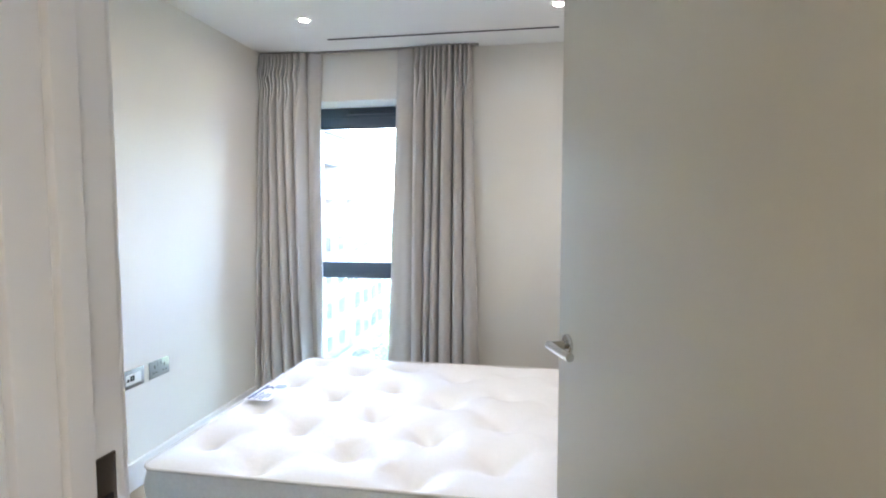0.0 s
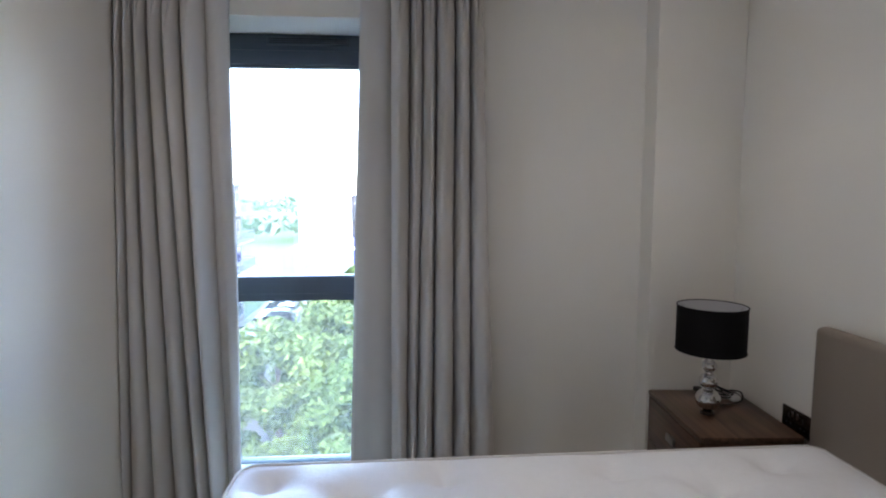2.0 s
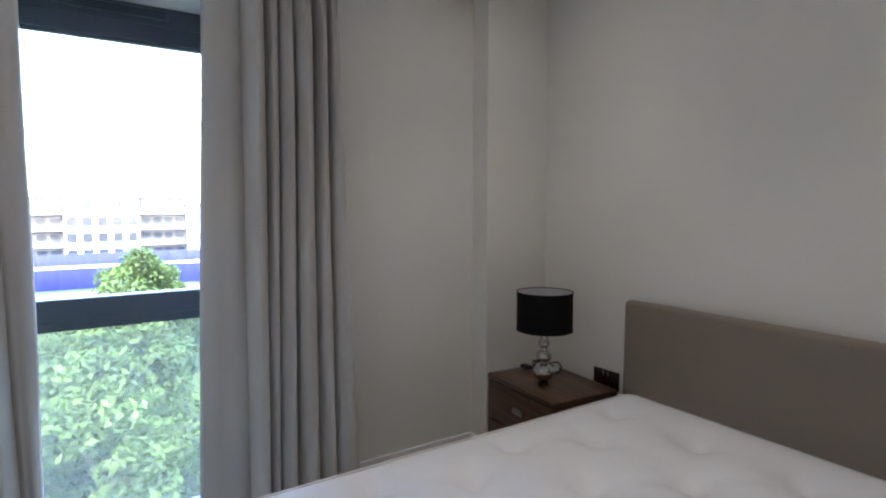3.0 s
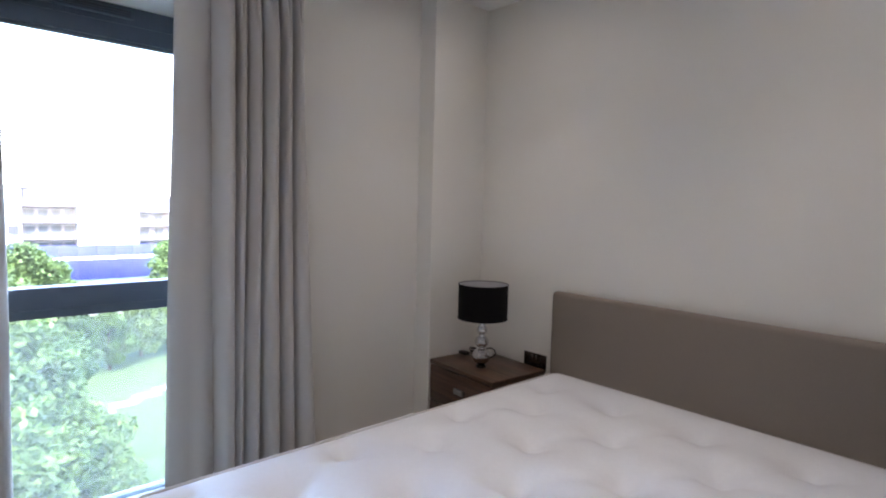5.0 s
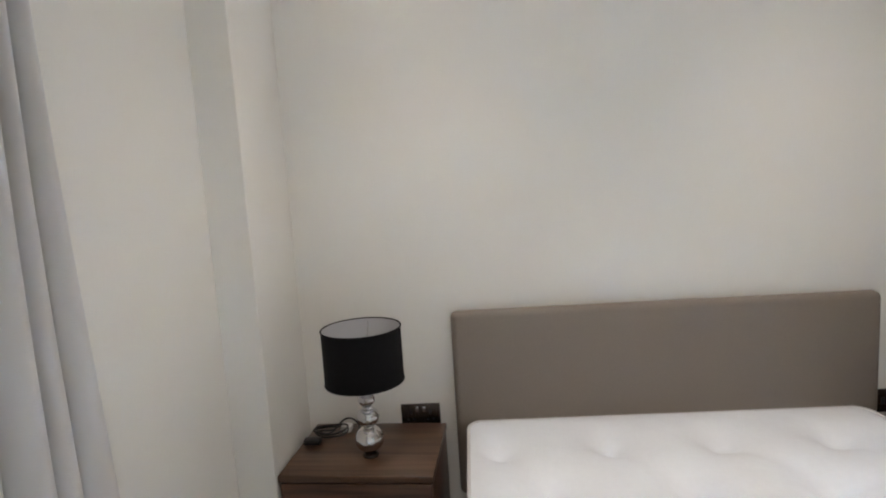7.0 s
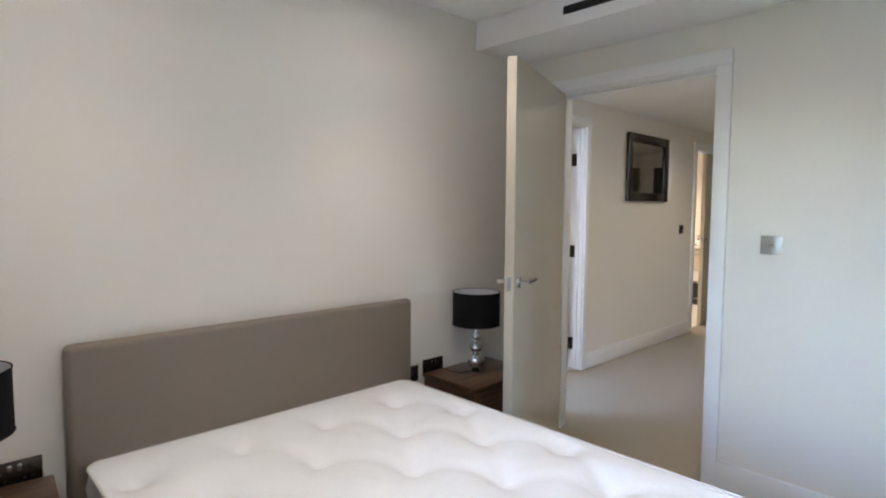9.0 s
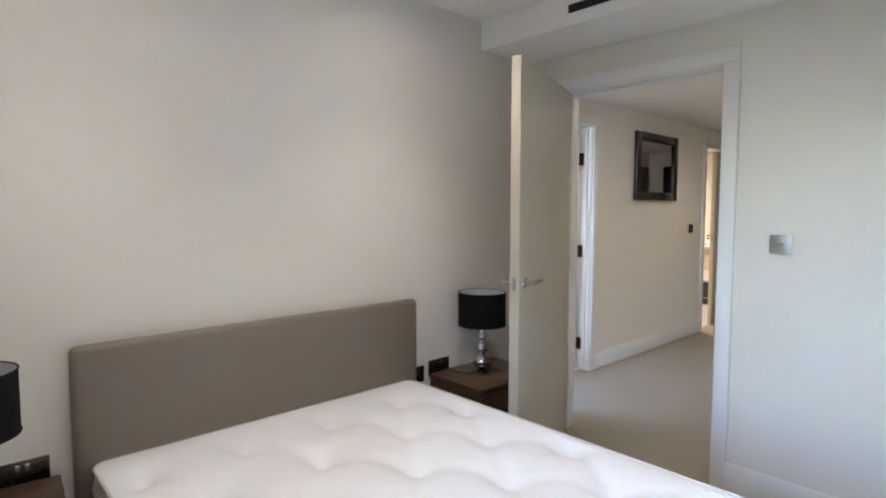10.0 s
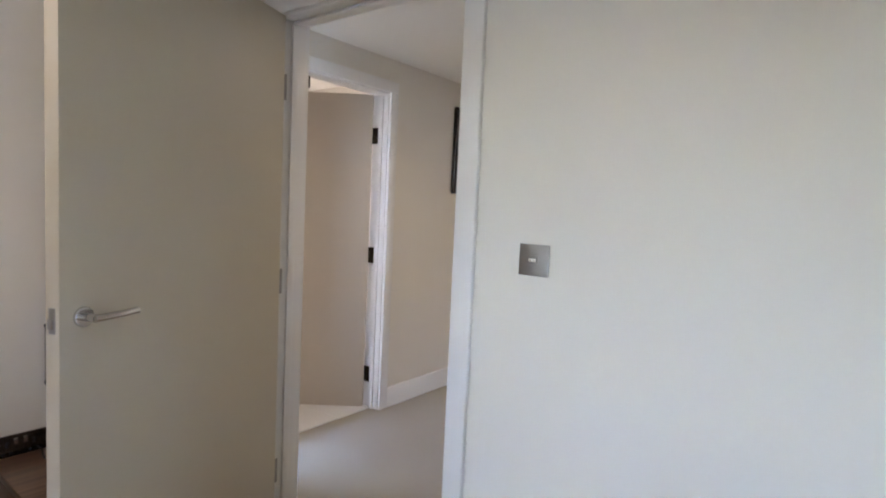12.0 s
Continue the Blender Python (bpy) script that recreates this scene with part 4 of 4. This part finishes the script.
def car(name_colour, paint, m):
    """A hatchback along x, nose to +x, built from side profiles."""
    ob = thing("car", name_colour + " hatchback parked in a bay", "car", m, group="parked cars")
    def hull(profile, half, mat, nm, lab="", inset=0.0):
        bb = B()
        left = [bb.verts.new((x, -half + (inset if z > 0.85 else 0), z)) for x, z in profile]
        right = [bb.verts.new((x, half - (inset if z > 0.85 else 0), z)) for x, z in profile]
        n = len(profile)
        for i in range(n):
            bb.faces.new((left[i], left[(i + 1) % n], right[(i + 1) % n], right[i]))
        bb.faces.new(left[::-1])
        bb.faces.new(right)
        bmesh.ops.bevel(bb, geom=list(bb.edges), offset=0.035, segments=2, affect="EDGES")
        return part(nm, bb, mat, ob, lab)
    hull(((-2.05, 0.3), (-2.1, 0.65), (-1.95, 0.92), (0.75, 0.93), (1.9, 0.78), (2.08, 0.55), (2.05, 0.28)), 0.88, paint, "body", name_colour + " painted body")
    hull(((-1.9, 0.9), (-1.55, 1.40), (-0.9, 1.47), (0.1, 1.45), (0.95, 0.92)), 0.82, M_PANE, "greenhouse", "dark windows", 0.14)
    hull(((-1.52, 1.40), (-0.9, 1.50), (0.1, 1.475), (0.15, 1.43)), 0.70, paint, "roof")
    for x in (-1.3, 1.3):
        for y in (-0.8, 0.8):
            t = Matrix.Rotation(radians(90), 4, "X")
            w = part("wheel", lathe(B(), ((0.20, -0.1), (0.31, -0.1), (0.32, -0.06), (0.32, 0.06), (0.31, 0.1), (0.20, 0.1)), x, y, 0.32, 24, turn=t), M_TYRE, ob)
            part("rim", lathe(B(), ((0.20, -0.08), (0.20, 0.08)), x, y, 0.32, 20, turn=t), M_SATIN, w)
    for y in (-0.62, 0.62):
        part("headlight", box(B(), 1.93, 2.05, y - 0.16, y + 0.16, 0.6, 0.72, 0.03), M_LAMPGLASS, ob)
        part("tail_light", box(B(), -2.1, -2.02, y - 0.14, y + 0.14, 0.7, 0.85, 0.02), M_BALC, ob)
    return ob


PAINTS = {"dark blue": (0.02, 0.03, 0.07), "silver": (0.5, 0.5, 0.52), "black": (0.012, 0.012, 0.014), "white": (0.75, 0.75, 0.74)}
first = {}
for k, c in enumerate(("silver", "black", "dark blue", "white", "black", "silver", "dark blue", "black", "white", "dark blue", "silver", "black")):
    m = pose(-14.8, 32.5 + 2.6 * (k + (k > 3) + 2 * (k > 6)), GZ + 0.02, 0, 0, 180 if k % 3 else 0)
    if c in first:
        copy_thing(first[c], m)
    else:
        first[c] = car(c, material("car_paint_" + c.replace(" ", "_"), PAINTS[c], 0.25, 0.3, stain=0.03, coat=0.6), m)


def tree(height, spread, leaves, leaf_mat, seed, m, label):
    rnd = random.Random(seed)
    ob = thing("tree", label, "tree", m, group="trees below the window")
    b = B()
    n, seg = 7, 9
    rings = []
    for i in range(n):
        s = i / (n - 1)
        r = 0.24 * (1 - 0.75 * s) * height / 8
        c = Vector((0.15 * math.sin(2 * s + seed), 0.15 * math.cos(3 * s + seed) - 0.15, s * height * 0.6))
        rings.append([b.verts.new(c + Vector((r * math.cos(2 * math.pi * k / seg), r * math.sin(2 * math.pi * k / seg), 0))) for k in range(seg)])
    for p, q in zip(rings, rings[1:]):
        for k in range(seg):
            b.faces.new((p[k], p[(k + 1) % seg], q[(k + 1) % seg], q[k]))
    part("trunk", b, M_BARK, ob)
    hubs = []
    for k in range(34):
        a, e = rnd.uniform(0, 2 * math.pi), rnd.uniform(0.08, 1.0)
        rr = spread * math.sin(math.pi * min(1, 0.18 + 0.80 * e) ** 0.9) * rnd.uniform(0.45, 1.05)
        hubs.append((Vector((rr * math.cos(a), rr * math.sin(a), height * (0.16 + 0.78 * e) + rnd.uniform(-0.3, 0.3))), rnd.uniform(0.55, 1.25) * spread * 0.36))
    b = B()
    for c, r in hubs[:12]:
        root = Vector((0, 0, max(height * 0.22, min(height * 0.56, c.z - 0.35 * c.xy.length - 0.4))))
        mid = root.lerp(c, 0.5) + Vector((0, 0, 0.25))
        tube(b, (root, mid, c), 0.05 * height / 8, 6)
    part("limb", b, M_BARK, ob, "bare limbs in the crown")
    verts, faces = [], []
    for k in range(leaves):
        c, r = hubs[rnd.randrange(len(hubs))]
        d = Vector((rnd.gauss(0, 1), rnd.gauss(0, 1), rnd.gauss(0, 1))).normalized() * r * rnd.random() ** 0.4
        d.z *= 0.8
        p = c + d
        size = rnd.uniform(0.09, 0.21)
        q = Euler((rnd.uniform(-1.0, 1.0), rnd.uniform(-1.0, 1.0), rnd.uniform(0, 6.3))).to_matrix()
        i = len(verts)
        verts += [tuple(p + q @ Vector(v) * size) for v in ((-1, 0, 0), (0, -0.55, 0.12), (1, 0, -0.1), (0, 0.55, 0.12))]
        faces.append((i, i + 1, i + 2, i + 3))
    me = bpy.data.meshes.new("crown")
    me.from_pydata(verts, [], faces)
    me.materials.append(leaf_mat)
    cr = new("crown", me)
    cr.parent = ob
    cr["label"] = "uneven crown of small green leaves"
    return ob


T1 = tree(8.6, 3.0, 24000, M_LEAF, 5, pose(-1.9, 21.0, GZ), "leafy green tree on the lawn below")
T2 = tree(7.0, 3.1, 20000, M_LEAF2, 8, pose(-7.6, 27.5, GZ), "yellow-green leafy tree beside the parking bays")
for t, x, y, s, r in ((T1, -2.6, 24.0, 0.92, 80), (T2, -6.2, 33.0, 1.0, 40), (T1, -0.9, 30.0, 1.12, 15), (T1, 7.2, 24.0, 0.85, 200), (T2, -5.6, 40.0, 0.95, 150), (T1, 1.5, 48.0, 1.15, 300),
                      (T2, -8.0, 78.0, 0.5, 20), (T1, -7.0, 62.0, 0.62, 130), (T1, 15.0, 58.0, 1.2, 260), (T2, -4.6, 25.0, 0.95, 250), (T1, 19.0, 42.0, 1.1, 100), (T2, 4.8, 17.5, 0.8, 330),
                      (T1, 1.0, 22.5, 0.72, 170), (T2, 3.6, 50.0, 0.62, 10), (T1, 6.6, 49.0, 0.55, 90), (T2, 9.6, 51.5, 0.70, 200), (T2, 12.8, 53.0, 0.6, 280), (T1, 16.4, 50.0, 0.6, 340)):
    copy_thing(t, pose(x, y, GZ, 0, 0, r) @ Matrix.Diagonal((s, s, s, 1)))


def flats(name, label, x0, x1, y0, y1, floors, storey, wall_mat, east, south, balconies, group="", blank=()):
    """A block of flats with its windows and balconies; east and south: the number of window bays on those faces."""
    ob = thing(name, label, "building", pose(0, 0, GZ), group=group)
    h = floors * storey
    part("wall", box(B(), x0, x1, y0, y1, 0, h), wall_mat, ob, smooth=False)
    bb = B()
    box(bb, x0 - 0.3, x1 + 0.3, y0 - 0.3, y1 + 0.3, h, h + 0.35, 0.05)
    part("roof", bb, M_ROOF, ob)
    wm = mesh_of("window", box(B(), -0.75, 0.75, -0.05, 0.04, -0.8, 0.8, 0.02, 1), M_PANE)
    fm = mesh_of("window_frame", box(box(B(), -0.85, 0.85, -0.03, 0.04, 0.8, 0.9), -0.85, 0.85, -0.08, 0.04, -0.92, -0.8), M_SLAB)
    bal = B()
    box(bal, -1.5, 1.5, -1.3, 0, -0.12, 0.1)
    bm_b = mesh_of("balcony", bal, M_SLAB)
    rl = B()
    box(rl, -1.5, 1.5, -1.3, -1.26, 1.05, 1.12)
    for k in range(13):
        box(rl, -1.48 + 0.245 * k, -1.45 + 0.245 * k, -1.295, -1.265, 0.1, 1.05)
    box(rl, -1.5, -1.46, -1.3, 0, 1.05, 1.12)
    box(rl, 1.46, 1.5, -1.3, 0, 1.05, 1.12)
    rm = mesh_of("railing", rl, M_BALC)
    for side, bays in (("e", east), ("s", south)):
        for k in range(bays):
            if (side, k) in blank:
                continue
            for f in range(floors):
                z = f * storey + storey * 0.52
                if side == "e":
                    m = pose(x1, y0 + (k + 0.5) * (y1 - y0) / bays, z, 0, 0, 90)
                else:
                    m = pose(x0 + (k + 0.5) * (x1 - x0) / bays, y0, z)
                w = new("window", wm)
                w.parent, w.matrix_basis = ob, m
                fr = new("window_frame", fm)
                fr.parent = w
                if k % 3 in balconies and f:
                    bl = new("balcony", bm_b)
                    bl.parent, bl.matrix_basis = ob, m @ pose(0, 0, -storey * 0.5)
                    ra = new("railing", rm)
                    ra.parent = bl
    return ob


flats("apartment_building", "long pale brick block of flats with stacked balconies", -31, -18.6, 50.5, 61, 5, 2.85, M_BRICK_PALE, 4, 0, (0, 2))
flats("apartment_building", "taller pale block of flats with stacked balconies", -31, -19.0, 4, 50, 7, 2.85, M_BRICK_PALE, 14, 0, (0, 2))
flats("apartment_building", "pale flats with stacked balconies beyond the hoarding", -11, -5, 119, 130, 5, 2.9, M_BRICK, 0, 3, (0, 1, 2), "flats by the building site")
flats("apartment_building", "white rendered flats behind a blue site hoarding", -4.8, 7.0, 118, 130, 5, 2.92, M_WHITEWALL, 0, 5, (3,), "flats by the building site")
flats("apartment_building", "grey unfinished flats with open balconies", 7.2, 14.8, 119, 130, 5, 2.9, M_BRICK, 0, 4, (0, 1, 2), "flats by the building site")
flats("apartment_building", "white windowless gable of the new flats", 15, 24.6, 117, 130, 5, 2.64, M_WHITEWALL, 0, 0, (), "flats by the building site")
flats("apartment_building", "pale flats with balconies at the site's end", 24.8, 40, 119, 130, 5, 2.7, M_BRICK, 0, 6, (0, 1, 2), "flats by the building site")
flats("apartment_building", "white windowless block beside the building site", -23, -12, 118, 130, 5, 2.6, M_WHITEWALL, 0, 0, (), "flats by the building site")
fence = thing("site_hoarding", "blue painted hoarding around the building site", "fence", pose(0, 0, GZ))
for k in range(24):
    part("panel", box(B(), -10.5 + 2.6 * k, -7.95 + 2.6 * k, 103.9, 104.0, 0.05, 5.6, 0.02), M_HOARD, fence)
    part("post", box(B(), -10.58 + 2.6 * k, -10.48 + 2.6 * k, 104.0, 104.12, 0, 5.6), M_BALC, fence)
part("capping", box(B(), -10.5, 51.9, 103.84, 103.9, 3.3, 3.75, 0.02), M_TRIM, fence, "white middle rail")

rnd = random.Random(4)
verts, faces = [], []
for k in range(9000):
    x, y = rnd.uniform(-260, 300), rnd.choice((rnd.uniform(150, 200), rnd.uniform(230, 330)))
    hump = 6.5 + 3.5 * noise.noise(Vector((x * 0.035, y * 0.03, 1))) + (4 if y > 210 else 0)
    z = rnd.uniform(0.5, 1) ** 0.7 * hump
    s = rnd.uniform(0.8, 2.0)
    q = Euler((rnd.uniform(-1.2, 1.2), rnd.uniform(-1.2, 1.2), rnd.uniform(0, 6.3))).to_matrix()
    i = len(verts)
    verts += [tuple(Vector((x, y, GZ + z)) + q @ Vector(v) * s) for v in ((-1, 0, 0), (0, -0.8, 0.2), (1, 0, -0.1), (0, 0.8, 0.2))]
    faces.append((i, i + 1, i + 2, i + 3))
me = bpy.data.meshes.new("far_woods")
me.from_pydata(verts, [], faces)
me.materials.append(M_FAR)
tagged(new("far_woods", me), "line of distant trees with haze put into their colour", "woods", kind="stuff")
b = B()
for k in range(40):
    x = -1200 + 60 * k
    hgt = 16 + 9 * noise.noise(Vector((k * 0.23, 0, 7)))
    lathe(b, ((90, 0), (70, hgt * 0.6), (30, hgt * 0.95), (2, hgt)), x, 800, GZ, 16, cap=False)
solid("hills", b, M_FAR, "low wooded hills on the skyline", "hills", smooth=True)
